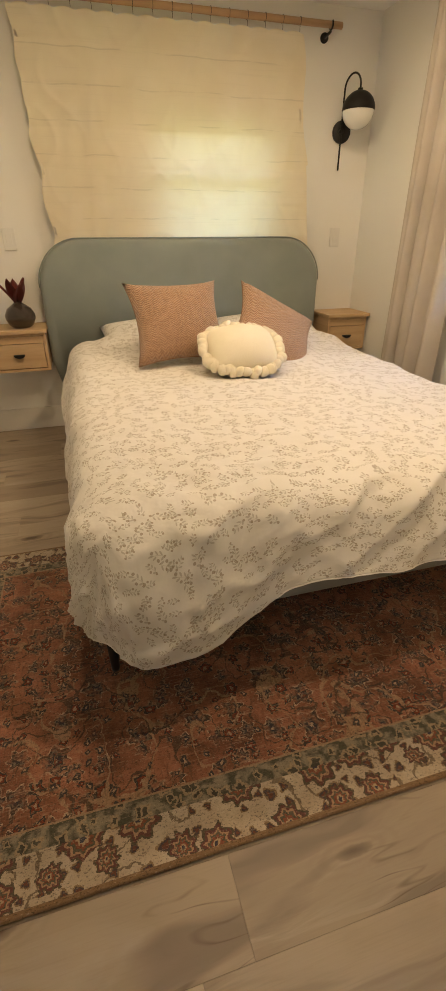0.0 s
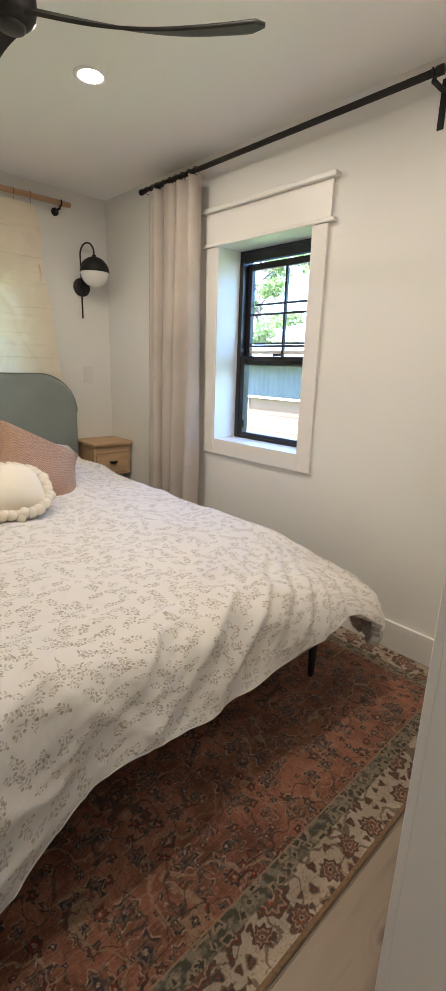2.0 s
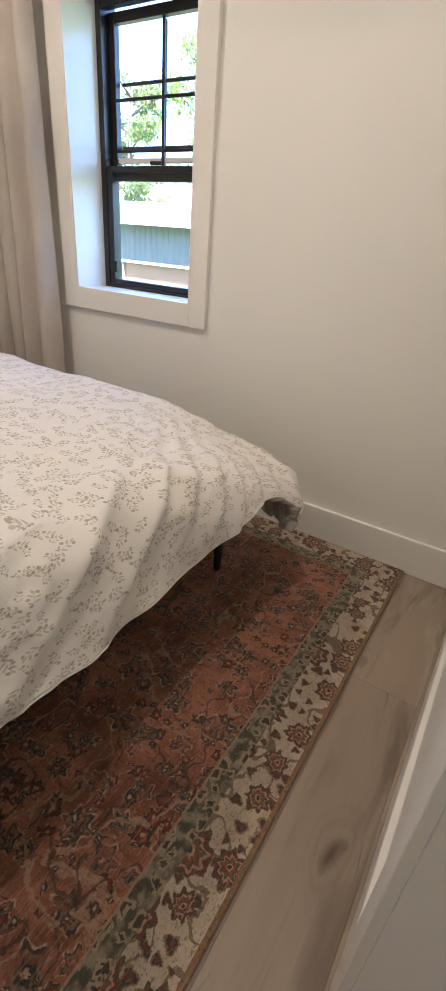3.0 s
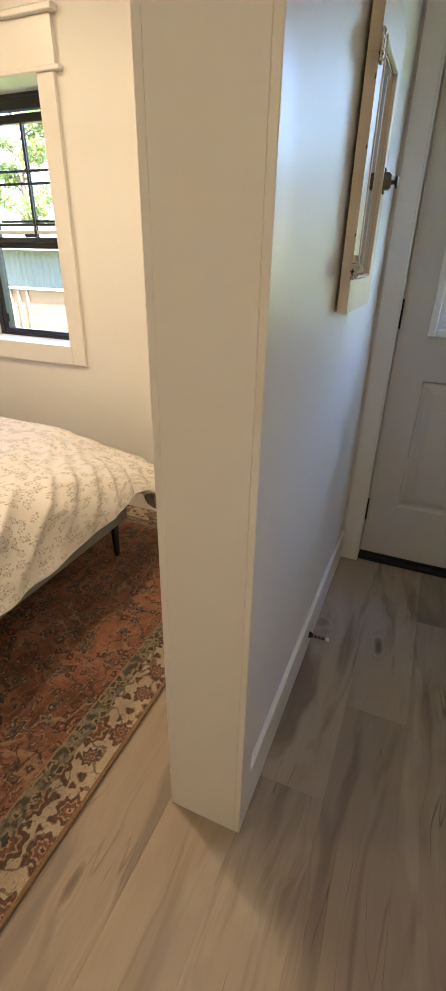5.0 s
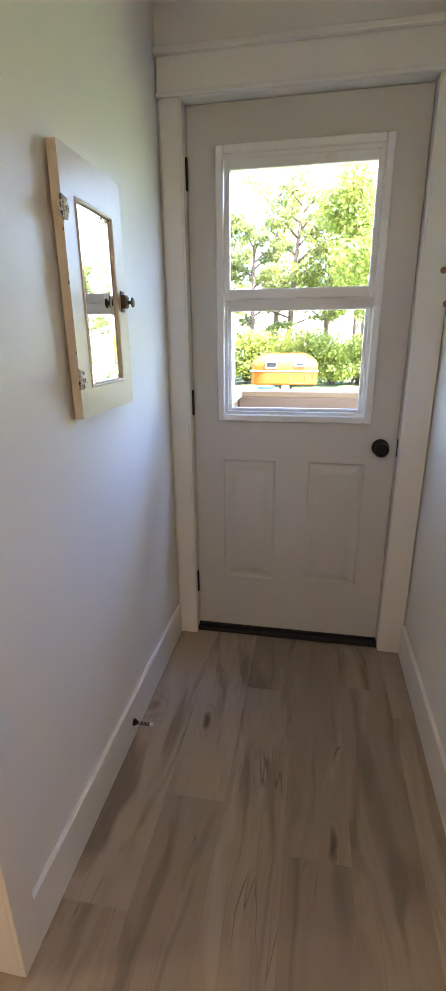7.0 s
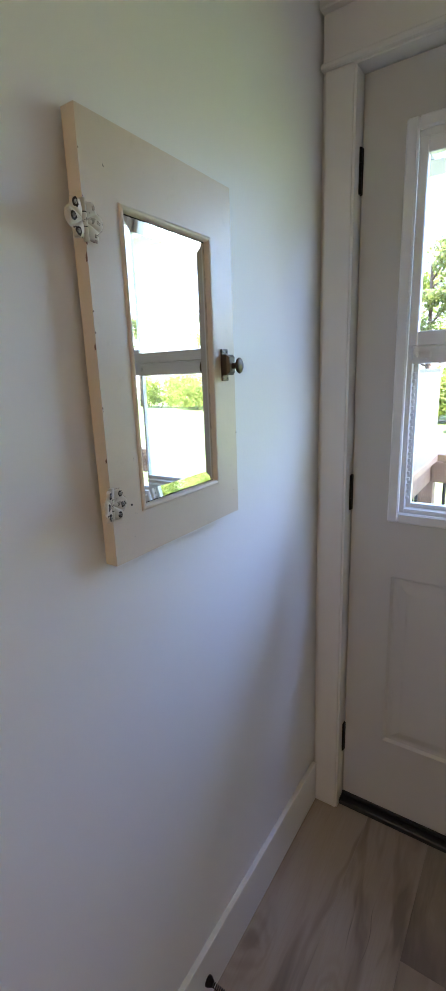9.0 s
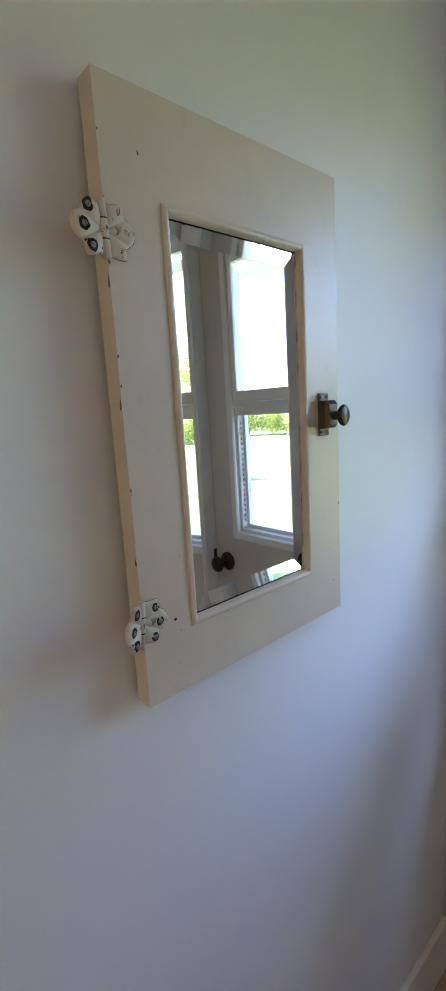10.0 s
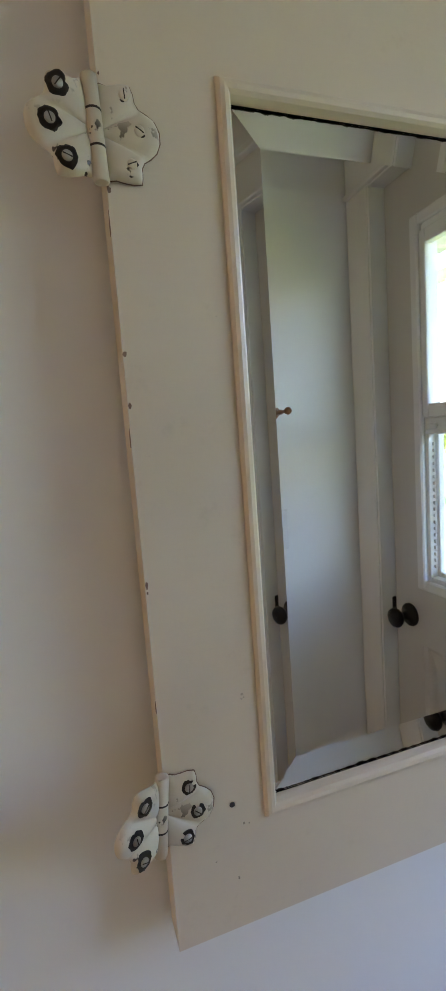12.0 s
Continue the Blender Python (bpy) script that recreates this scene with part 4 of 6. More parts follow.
def duvet_point(u, v):
    a = -0.36 + u * (DX1 - DX0 + 0.72)            # across, 0 at one edge of the top
    b = -0.42 + v * 2.50                           # along, 0 at the foot edge of the top
    x, y = DX0 + a, DY0 + b
    foot_over = 0.325 + 0.078 * math.exp(-((x - 1.72) / 0.22) ** 2) - 0.03 * math.exp(-((x - 2.95) / 0.25) ** 2) - 0.09 * math.exp(-((x - 3.05) / 0.16) ** 2) - 0.03 * math.exp(-((x - 2.12) / 0.13) ** 2) + 0.09 * math.exp(-((x - 3.38) / 0.16) ** 2) + 0.020 * math.sin(x * 5.2 - 1.0) - 0.020 * max(0.0, min(1.0, (x - 2.0) / 0.3)) - 0.028 * max(0.0, min(1.0, (x - 2.45) / 0.3))
    side_over = 0.26 + 0.03 * math.sin(y * 6.0) + 0.02 * math.sin(y * 14.0)
    if x > 2.4:
        side_over += 0.08 * math.exp(-((y - 1.30) / 0.30) ** 2)
    if y < DY0:
        y = DY0 - (DY0 - y) / 0.42 * foot_over
    if x < DX0:
        x = DX0 - (DX0 - x) / 0.36 * side_over
    if x > DX1:
        x = DX1 + (x - DX1) / 0.36 * side_over * 1.06
    r = 0.12 + 0.15 * math.exp(-((x - 3.25) / 0.40) ** 2 - ((y - 1.45) / 0.40) ** 2)
    qx, qy = min(max(x, DX0 + 0.03), DX1 - 0.03), max(y, DY0 + 0.03)
    nx, ny = x - qx, y - qy
    d = math.hypot(nx, ny)
    if nx and ny:
        sx_, sy_ = side_over + 0.03, foot_over + 0.03
        frac = max(abs(nx) / sx_, abs(ny) / sy_)
        d, d0 = frac / ((abs(nx) / d / sx_) ** 2.2 + (abs(ny) / d / sy_) ** 2.2) ** (1 / 2.2), d
        nx, ny = nx * d / d0, ny * d / d0
    puff = 0.012 * noise.noise(Vector((x * 3.1, y * 3.1, 0.3))) + 0.010 * noise.noise(Vector((x * 8, y * 8, 2.0)))
    z = DTOP + puff + 0.030 * math.exp(-((y - 3.35) / 0.25) ** 2) - 0.04 * math.exp(-((y - 2.3) / 0.8) ** 2) * 0.3
    z += 0.055 * math.exp(-((y - 3.42) / 0.22) ** 2) * max(0, min(1, (x - 1.70) / 0.12)) * max(0, min(1, (3.10 - x) / 0.12))
    # folds running from the top down over the foot edge
    k = max(0.0, min(1.0, (2.1 - y) / 0.7))
    ridge = (1 - abs(math.sin((x * 0.60 - y * 0.80) * 30 + 3 * noise.noise(Vector((x * 2.2, y * 2.2, 5)))))) ** 2
    ridge2 = (1 - abs(math.sin((x * 0.70 - y * 0.72) * 14 + 4 * noise.noise(Vector((x * 1.7, y * 1.7, 8)))))) ** 2 * (0.7 + noise.noise(Vector((x * 2.4, y * 2.4, 18))))
    fan_r = math.hypot(x - 3.30, y - 1.95)
    fan_a = math.atan2(1.95 - y, 3.30 - x)
    fan_ridge = math.sin(fan_a * 58 + 2.2 * noise.noise(Vector((x * 2.5, y * 2.5, 4)))) * (0.6 + 0.8 * noise.noise(Vector((fan_a * 9, fan_r * 1.3, 6))))
    fan_w = max(0.0, min(1.0, (fan_r - 0.12) / 0.4)) * max(0.0, min(1.0, (1.75 - fan_r) / 0.7))
    pleat = (1 - abs(math.sin(fan_a * 27 + 1.6 * noise.noise(Vector((x * 2.2, y * 2.2, 14)))))) ** 1.6 * (0.75 + 0.9 * noise.noise(Vector((fan_a * 6, fan_r * 1.6, 16))))
    east = max(0.0, min(1.0, (x - 2.2) / 0.4))
    fold = ((0.007 * ridge + 0.013 * ridge2) * (1 - 0.65 * east) + (0.006 * fan_ridge + 0.021 * pleat) * fan_w) * k + 0.004 * noise.noise(Vector((x * 12 + y * 5, y * 7, 11))) * max(0.3, k)
    rid = (1 - abs(noise.noise(Vector((x * 5.5 + y * 2.5, y * 4.0 - x * 2.0, 21))))) ** 5
    rid2 = (1 - abs(noise.noise(Vector((x * 11 - y * 6, y * 9 + x * 4, 31))))) ** 5
    fold += (0.016 * rid + 0.008 * rid2) * max(0.22, k) * (1 - 0.4 * east)
    z -= 0.12 * math.exp(-(((qx - 3.20) / 0.28) ** 2 + ((qy - 1.40) / 0.34) ** 2)) + 0.02 * math.exp(-(((qx - 1.55) / 0.3) ** 2 + ((qy - 1.42) / 0.4) ** 2))
    if d < 1e-6:
        return Vector((x, y, z + fold * 0.8))
    ux, uy = nx / d, ny / d
    ang = min(d / r, math.pi * 0.44)
    out = r * math.sin(ang)
    drop = r * (1 - math.cos(ang))
    rest = max(0.0, d - ang * r)
    corner = abs(ux * uy) * 2
    wave = ((0.020 - 0.013 * east) * math.sin((x * 9.5 + y * 2.0) + 1.2) + (0.012 - 0.007 * east) * noise.noise(Vector((x * 7, y * 7, 1)))) * min(1, rest / 0.1)
    flare = 0.155 - 0.085 * east * (1 - corner) + (0.10 - 0.05 * east) * corner
    out += 0.022 * noise.noise(Vector((x * 4.2, y * 4.2, 9))) * min(1, d / 0.15) * (1 if x < 2.2 else 0.4)
    out += rest * flare + wave + fold * (1 - 0.45 * east * min(1, rest / 0.1)) + 0.012 * math.sin(min(1, rest / 0.3) * math.pi)
    drop += rest * math.sqrt(1 - flare * flare)
    return Vector((qx + ux * out, qy + uy * out, max(0.05, z - drop + fold * 0.5)))


duvet = tagged(new("duvet", bpy.data.meshes.new("duvet")), "rumpled white duvet with tiny tan flowers spread over the bed", "duvet")
finish(duvet, grid(bm_new(), 170, 200, duvet_point, lambda u, v: (u * 2.27, v * 2.50)), M["duvet"], True)
sm = duvet.modifiers.new("thick", "SOLIDIFY")
sm.thickness, sm.offset = 0.036, -1.0
part("hem_seam", tube(bm_new(), [duvet_point(k / 160, 0) for k in range(161)], 0.0018, 6), M["sheet"], duvet, "stitched white hem", True)


def cushion_bm(w, h, t, n=22, pinch=0.07, pow_=0.42, printed=False):
    """A filled square cushion in xz, thick in y."""
    bm = bm_new()
    def shape(u, v, side):
        a, b = u * 2 - 1, v * 2 - 1
        fa, fb = max(0.0, 1 - a * a), max(0.0, 1 - b * b)
        th = t / 2 * (fa * fb) ** pow_
        sx = 1 - pinch * fb * 0.9
        sz = 1 - pinch * fa * 0.9
        th += 0.004 * noise.noise(Vector((a * 3, b * 3, side)))  * (fa * fb)
        return Vector((a * w / 2 * sx, side * th, b * h / 2 * sz))
    uvf = (lambda u, v: (u * w, v * h)) if printed else None
    for side in (1, -1):
        half = bm_new()
        grid(half, n, n, lambda u, v: shape(u, v, side), uvf)
        me = bpy.data.meshes.new("half")
        half.to_mesh(me)
        half.free()
        bm.from_mesh(me)
        bpy.data.meshes.remove(me)
    bmesh.ops.remove_doubles(bm, verts=bm.verts[:], dist=0.0005)
    return bm


# sleeping pillows half under the duvet
for px, rz in ((2.06, 2), (2.76, -3)):
    p = tagged(new("bed_pillow", bpy.data.meshes.new("bed_pillow")), "plump white sleeping pillow in a flowered case against the headboard", "pillow", "sleeping pillows")
    finish(p, cushion_bm(0.70, 0.46, 0.19, 20, 0.05, 0.42, True), M["duvet"], True)
    p.matrix_world = pose(px + 0.05, 3.50, 0.615, -74, 0, rz)

TILT_A = 40
p1 = thing("throw_pillow", pose(2.120, 2.985, 0.795, -TILT_A, 0, 3), "square rust-pink woven cushion with brown piping leaning upright", "cushion", "rust-pink cushions")
part("cover", cushion_bm(0.49, 0.46, 0.16, 22, 0.16), M["pink"], p1, smooth=True)
p2 = copy_thing(p1, pose(2.655, 2.995, 0.724, -TILT_A - 12, 28, -6))
tagged(p2, "square rust-pink woven cushion slumped onto one corner behind the cream one")


def edge_pts(w, h, pinch, n=15):
    pts = []
    for k in range(n):
        s = -1 + 2 * k / n
        pts.append((s * w / 2, -h / 2 * (1 - pinch * (1 - s * s) * 0.9)))
    for k in range(n):
        s = -1 + 2 * k / n
        pts.append((w / 2 * (1 - pinch * (1 - s * s) * 0.9), s * h / 2))
    for k in range(n):
        s = 1 - 2 * k / n
        pts.append((s * w / 2, h / 2 * (1 - pinch * (1 - s * s) * 0.9)))
    for k in range(n):
        s = 1 - 2 * k / n
        pts.append((-w / 2 * (1 - pinch * (1 - s * s) * 0.9), s * h / 2))
    return pts + pts[:1]


for p in (p1, p2):
    part("piping", tube(bm_new(), [(a * 0.995, 0.004, b * 0.995) for a, b in edge_pts(0.49, 0.46, 0.16)], 0.0028, 6), M["peg"], p, "dark brown piping", True)

cream = thing("pompom_cushion", pose(2.365, 2.690, 0.700, -60, 0, -3), "cream cushion fringed with wool pompoms in front of rust cushions", "cushion")
part("cover", cushion_bm(0.31, 0.25, 0.19, 20, -0.10, 0.5), M["cream"], cream, smooth=True)
pom = bm_new()
bmesh.ops.create_icosphere(pom, subdivisions=3, radius=0.027)
for v in pom.verts:
    v.co *= 1 + 0.16 * noise.noise(v.co * 160) + 0.07 * noise.noise(v.co * 400)
pom_ob = None
ring = []
for k in range(42):
    a = 2 * math.pi * k / 42
    ca, sa = math.cos(a), math.sin(a)
    e = (abs(ca) ** 2.5 + abs(sa) ** 2.5) ** (-1 / 2.5)
    ring.append((0.188 * ca * e, 0.158 * sa * e, a))
for px, pz, a in ring:
    if pom_ob is None:
        pom_ob = part("pompom", pom, M["cream"], cream, smooth=True)
        o = pom_ob
    else:
        o = new("pompom", pom_ob.data)
        o.parent = cream
    jig = noise.noise_vector(Vector((a * 9, 2, 5)))
    o.location, o.rotation_euler = (px + 0.016 * jig.x, 0.020 * jig.y, pz + 0.016 * jig.z), (a * 3, a * 5, a)
    o.scale = (1.0 + 0.35 * jig.y, 0.85 + 0.3 * jig.x, 1.0 + 0.35 * jig.z)

# ---- nightstands, vase ----
def nightstand(x0, x1, label):
    t = thing("nightstand", pose((x0 + x1) / 2, bed_y1, 0.455), label, "nightstand", "wall-hung nightstands")
    hw, y0, y1 = (x1 - x0) / 2, -0.285, -0.002
    part("body", ring_frame(bm_new(), y0 + 0.012, y1, -hw + 0.012, hw - 0.012, 0.0, 0.222, 0.016, 0.001), M["pine"], t).matrix_local = pose(0, 0, 0, 0, 0, -90) @ Matrix.Diagonal((-1, 1, 1, 1))
    part("back_panel", boxed(-hw + 0.029, hw - 0.029, y1 - 0.01, y1 - 0.001, 0.017, 0.205), M["pine"], t)
    part("top", boxed(-hw, hw, y0 - 0.012, y1, 0.2225, 0.243, 0.004, 2), M["pine"], t)
    part("apron_rail", boxed(-hw + 0.029, hw - 0.029, y0 + 0.013, y0 + 0.03, 0.165, 0.205, 0.001), M["pine"], t)
    dr = part("drawer", boxed(-hw + 0.031, hw - 0.031, y0 + 0.008, y1 - 0.03, 0.020, 0.161, 0.002), M["pine"], t)
    bm = bm_new()
    pts = [(0.032 * math.cos(radians(a)), 0.020 * math.sin(radians(a))) for a in range(180, 361, 15)]
    outline(bm, pts, 0.0, 0.016, pose(0, 0, 0, 90, 0, 0))
    h = part("drawer_pull", bm, M["iron"], dr, "black half-moon cup pull")
    h.location = (0, y0 + 0.0075, 0.103)
    return t


nightstand(1.085, 1.440, "light birch wall-hung nightstand with one drawer and a vase on it")
nightstand(3.285, 3.606, "light birch wall-hung nightstand with one drawer tucked beside the curtain")

vase = thing("vase", pose(1.300, 3.70, 0.6985), "smoky brown glass bottle vase with dried dark red leaves", "vase")
part("bottle", lathe(bm_new(), [(0, 0), (0.042, 0.0), (0.058, 0.012), (0.073, 0.045), (0.073, 0.065), (0.058, 0.095), (0.032, 0.115), (0.019, 0.124), (0.017, 0.142), (0.024, 0.150), (0.019, 0.150), (0.013, 0.143), (0.013, 0.126), (0, 0.12)], 36), M["vase"], vase, smooth=True).scale = (1.18, 1.18, 1.12)
for k, (az, tilt, ln) in enumerate(((200, 34, 0.15), (160, 22, 0.16), (10, 12, 0.14), (330, 24, 0.15), (95, 28, 0.13), (250, 14, 0.15))):
    def petal(u, v, ln=ln):
        w = 0.030 * math.sin(min(1, u * 0.94 + 0.06) * math.pi) ** 0.8
        return Vector(((v - 0.5) * 2 * w, 0.012 * (abs(v - 0.5) * 2) ** 2 + 0.02 * u * u, u * ln))
    s = part("dried_leaf", grid(bm_new(), 10, 4, petal), M["petal"], vase, smooth=True)
    s.matrix_local = pose(0, 0, 0.135, 0, 0, az) @ pose(0, 0, 0, -tilt, 0, 0)
    s.modifiers.new("thick", "SOLIDIFY").thickness = 0.002

# ---- sconces, switches ----
def sconce(x, side):
    t = thing("wall_sconce", pose(x, bed_y1, 1.752), "unlit black gooseneck wall sconce with a black and white globe", "wall lamp", "bedside wall sconces")
    part("backplate", lathe(bm_new(), [(0, 0.001), (0.060, 0.001), (0.060, 0.016), (0.056, 0.020), (0, 0.020)], 32, pose(0, 0, 0, 90, 0, 0)), M["iron"], t, smooth=True)
    pts = [(-0.015, -0.035, -0.205), (-0.015, -0.035, 0.20)]
    for k in range(1, 13):
        a = math.pi * k / 13
        pts.append((-0.015 + 0.020 * (1 - math.cos(a)) * 0.9, -0.035 - 0.062 * (1 - math.cos(a)), 0.20 + 0.070 * math.sin(a)))
    pts.append((0.021, -0.159, 0.185))
    part("arm", tube(bm_new(), pts, 0.0055, 10), M["iron"], t, smooth=True)
    part("swivel", lathe(bm_new(), [(0, 0.018), (0.012, 0.018), (0.012, 0.05), (0, 0.05)], 16, pose(-0.015, 0, 0, 90, 0, 0)), M["iron"], t, smooth=True)
    c = (0.021, -0.159, 0.083)
    part("shade", lathe(bm_new(), [(0.0, 0.108), (0.014, 0.106), (0.015, 0.098)] + [(0.097 * math.sin(radians(a)), 0.097 * math.cos(radians(a))) for a in range(10, 91, 8)] + [(0.094, -0.001), (0.0, 0.0)], 36, pose(*c)), M["iron"], t, "black metal upper half", True)
    part("globe", lathe(bm_new(), [(0, -0.002), (0.094, -0.002)] + [(0.094 * math.cos(radians(a)), -0.094 * math.sin(radians(a))) for a in range(6, 91, 7)] + [(0, -0.094)], 36, pose(*c)), M["white_glass"], t, "white opal glass lower half", True)
    return t


sconce(3.400, 1)
sconce(1.275, -1)


def switch(m, label):
    t = thing("light_switch", m, label, "light switch")
    part("plate", boxed(-0.036, 0.036, -0.006, -0.0005, -0.058, 0.058, 0.003, 2), M["outlet"], t)
    part("rocker", boxed(-0.017, 0.017, -0.009, -0.0062, -0.033, 0.033, 0.001), M["outlet"], t)


switch(pose(1.305, bed_y1, 1.165), "white rocker switch plate above the nightstand")
switch(pose(3.425, bed_y1, 1.165), "white rocker switch plate between bed and curtain")
switch(pose(3.318, hall_y0, 1.165, 0, 0, 180), "white rocker switch plate below the pegs")

# ---- muslin sheet on its rod ----
rod = thing("wooden_rod", pose(0, 0, 0), "round light wooden curtain rod on black brackets above the bed", "curtain rod")
rz, ry = 2.222, 3.782
part("pole", tube(bm_new(), [(1.352, ry, rz), (3.300, ry, rz)], 0.0165, 18), M["rodwood"], rod, smooth=True)
for bx in (1.415, 3.235):
    bm = tube(bm_new(), [(bx, bed_y1 - 0.001, rz - 0.035), (bx, bed_y1 - 0.012, rz - 0.035)], 0.024, 18)
    tube(bm, [(bx, bed_y1 - 0.012, rz - 0.035), (bx, ry + 0.005, rz - 0.028)], 0.007, 10)
    tube(bm, [(bx, ry + 0.021 * math.sin(radians(a)), rz - 0.021 * math.cos(radians(a))) for a in range(-130, 131, 20)], 0.005, 8)
    part("bracket", bm, M["iron"], rod, "black rod bracket", True)


def muslin(u, v):
    x0_, x1_ = 1.500 + 0.06 * v, 3.062 + 0.12 * v
    z0_ = 2.178 - 0.012 * (1 - abs(math.cos(u * math.pi * 15.2 + 1.0))) * math.exp(-v * 30)
    x = x0_ + (x1_ - x0_) * u
    z = z0_ - v * 1.12
    y = ry - 0.002 + 0.012 * math.sin(u * 17 + 0.6) * (0.25 + v) * 0.4 + 0.006 * noise.noise(Vector((x * 3, 0, z * 4)))
    tuck = math.exp(-((u - 0.13 - 0.06 * v) / 0.05) ** 2) * max(0, v - 0.25)
    y += 0.028 * tuck * math.sin((u * 60 + v * 9))
    row = (z * 5.6) % 1.0
    y += 0.006 * math.exp(-((row - 0.5) / 0.05) ** 2) * (0.5 + 0.5 * noise.noise(Vector((x * 2.5, 3, math.floor(z * 5.6)))))
    crease = (1 - abs(noise.noise(Vector((x * 2.6 - z * 1.1, 7, z * 2.2 + x * 0.8))))) ** 7
    crease2 = (1 - abs(noise.noise(Vector((x * 5.5 + z * 2.0, 17, z * 4.5))))) ** 6
    y -= 0.008 * crease + 0.005 * crease2
    if u > 0.985 and v < 0.55:
        x += 0.012 * math.sin(v * 14)
    if u < 0.01:
        x += 0.030 * noise.noise(Vector((0, 1, z * 7)))
    return Vector((x, y, z))


sheet = tagged(new("muslin_sheet", bpy.data.meshes.new("muslin_sheet")), "creased cream muslin sheet hung as a blind behind the headboard", "curtain")
finish(sheet, grid(bm_new(), 150, 110, muslin), M["linen"], True)
for k in range(15):
    x = 1.60 + k * 0.103
    bm = tube(bm_new(), [(x, ry + 0.0195 * math.sin(radians(a)), rz + 0.0195 * math.cos(radians(a))) for a in range(-150, 151, 25)], 0.0014, 5)
    tube(bm, [(x, ry - 0.003, rz - 0.018), (x, ry - 0.003, rz - 0.045)], 0.0012, 5)
    part("curtain_clip", bm, M["latch"], rod, smooth=True)

# ---- drape and its rod ----
drod = thing("curtain_rod", pose(0, 0, 0), "thin black metal curtain rod along the window wall", "curtain rod")
part("pole", tube(bm_new(), [(3.515, 1.500, 2.245), (3.515, 3.275, 2.245)], 0.0125, 14), M["iron"], drod, smooth=True)
for by in (1.515, 3.12):
    bm = box(bm_new(), east_x - 0.006, east_x - 0.0005, by - 0.012, by + 0.012, 2.105, 2.262, 0.001)
    box(bm, 3.512, east_x - 0.0062, by - 0.007, by + 0.007, 2.215, 2.227, 0.001)
    tube(bm, [(3.515 + 0.017 * math.sin(radians(a)), by, 2.245 - 0.017 * math.cos(radians(a))) for a in range(-120, 121, 20)], 0.004, 8)
    part("bracket", bm, M["iron"], drod, "black rod bracket")
for ey in (1.496, 3.279):
    part("end_cap", lathe(bm_new(), [(0, -0.012), (0.016, -0.012), (0.016, 0.012), (0, 0.012)], 16, pose(3.515, ey, 2.245, 90, 0, 0)), M["iron"], drod, smooth=True)
for k in range(9):
    y = 2.775 + k * 0.056
    part("curtain_ring", tube(bm_new(), [(3.515 + 0.019 * math.sin(radians(a)), y, 2.245 - 0.003 + 0.019 * math.cos(radians(a))) for a in range(0, 361, 24)], 0.0022, 6), M["iron"], drod, smooth=True)


def drape(u, v):
    spread = 1.0 + 0.10 * v
    y = 2.98 + (u - 0.5) * 0.475 * spread + 0.03 * v
    ph = u * math.pi * 2 * 5.2 + 1.3 * math.sin(v * 2.0 + u * 7) + 0.9 * math.sin(u * 16)
    amp = 0.026 + 0.020 * v + 0.006 * math.sin(u * 11)
    x = 3.508 + amp * math.sin(ph) * (0.8 + 0.2 * math.sin(u * 19)) + 0.010 * noise.noise(Vector((u * 9, v * 2.2, 0)))
    y += 0.012 * math.cos(ph) * (0.6 + 0.6 * v)
    z = 2.222 - v * 2.205 + 0.006 * math.cos(ph) * (v < 0.02)
    return Vector((min(x, east_x - 0.016), y, z))


cur = tagged(new("drape", bpy.data.meshes.new("drape")), "floor-length beige linen drape gathered in soft folds beside the window", "curtain")
finish(cur, grid(bm_new(), 200, 60, drape), M["drape"], True)
part("header_tape", grid(bm_new(), 200, 3, lambda u, v: drape(u, v * 0.03) + Vector((-0.0025, 0, 0.001))), M["drape"], cur, smooth=True)
part("bottom_hem", grid(bm_new(), 200, 3, lambda u, v: drape(u, 0.965 + v * 0.034) + Vector((-0.0025, 0, 0))), M["drape"], cur, smooth=True)

# ---- old cabinet door with mirror ----
FX0, FX1, FZ0, FZ1, FY = 2.793, 3.124, 1.140, 1.709, 0.590
GX0, GX1, GZ0, GZ1 = 2.852, 3.058, 1.207, 1.620
th = 0.022
mir = thing("mirror", pose(FX0, mir_y, FZ0), "old mirror in a worn cream wooden frame with hinges and latch", "mirror")
w, h = FX1 - FX0, FZ1 - FZ0
fy = FY - mir_y
gx0, gx1, gz0, gz1 = GX0 - FX0, GX1 - FX0, GZ0 - FZ0, GZ1 - FZ0
part("stile", boxed(0, gx0, fy, fy + th, 0, h), M["cabinet"], mir)
part("stile", boxed(gx1, w, fy, fy + th, 0, h), M["cabinet"], mir)
part("rail", boxed(gx0, gx1, fy, fy + th, 0, gz0), M["cabinet"], mir)
part("rail", boxed(gx0, gx1, fy, fy + th, gz1, h), M["cabinet"], mir)


def moulding():
    """The rounded bead that steps down from the frame to the glass."""
    bm = bm_new()
    prof = [(0.0, 0.0004), (0.0005, -0.0012), (0.0018, -0.0028), (0.0040, -0.0034), (0.0062, -0.0028), (0.0078, -0.0010), (0.0086, 0.0015), (0.0096, 0.0058)]
    loops = []
    for inset, dep in prof:
        loops.append([bm.verts.new((a, fy + dep, b)) for a, b in ((gx0 + inset, gz0 + inset), (gx1 - inset, gz0 + inset), (gx1 - inset, gz1 - inset), (gx0 + inset, gz1 - inset))])
    for p, q in zip(loops, loops[1:]):
        for k in range(4):
            bm.faces.new((p[k], p[(k + 1) % 4], q[(k + 1) % 4], q[k]))
    return bm


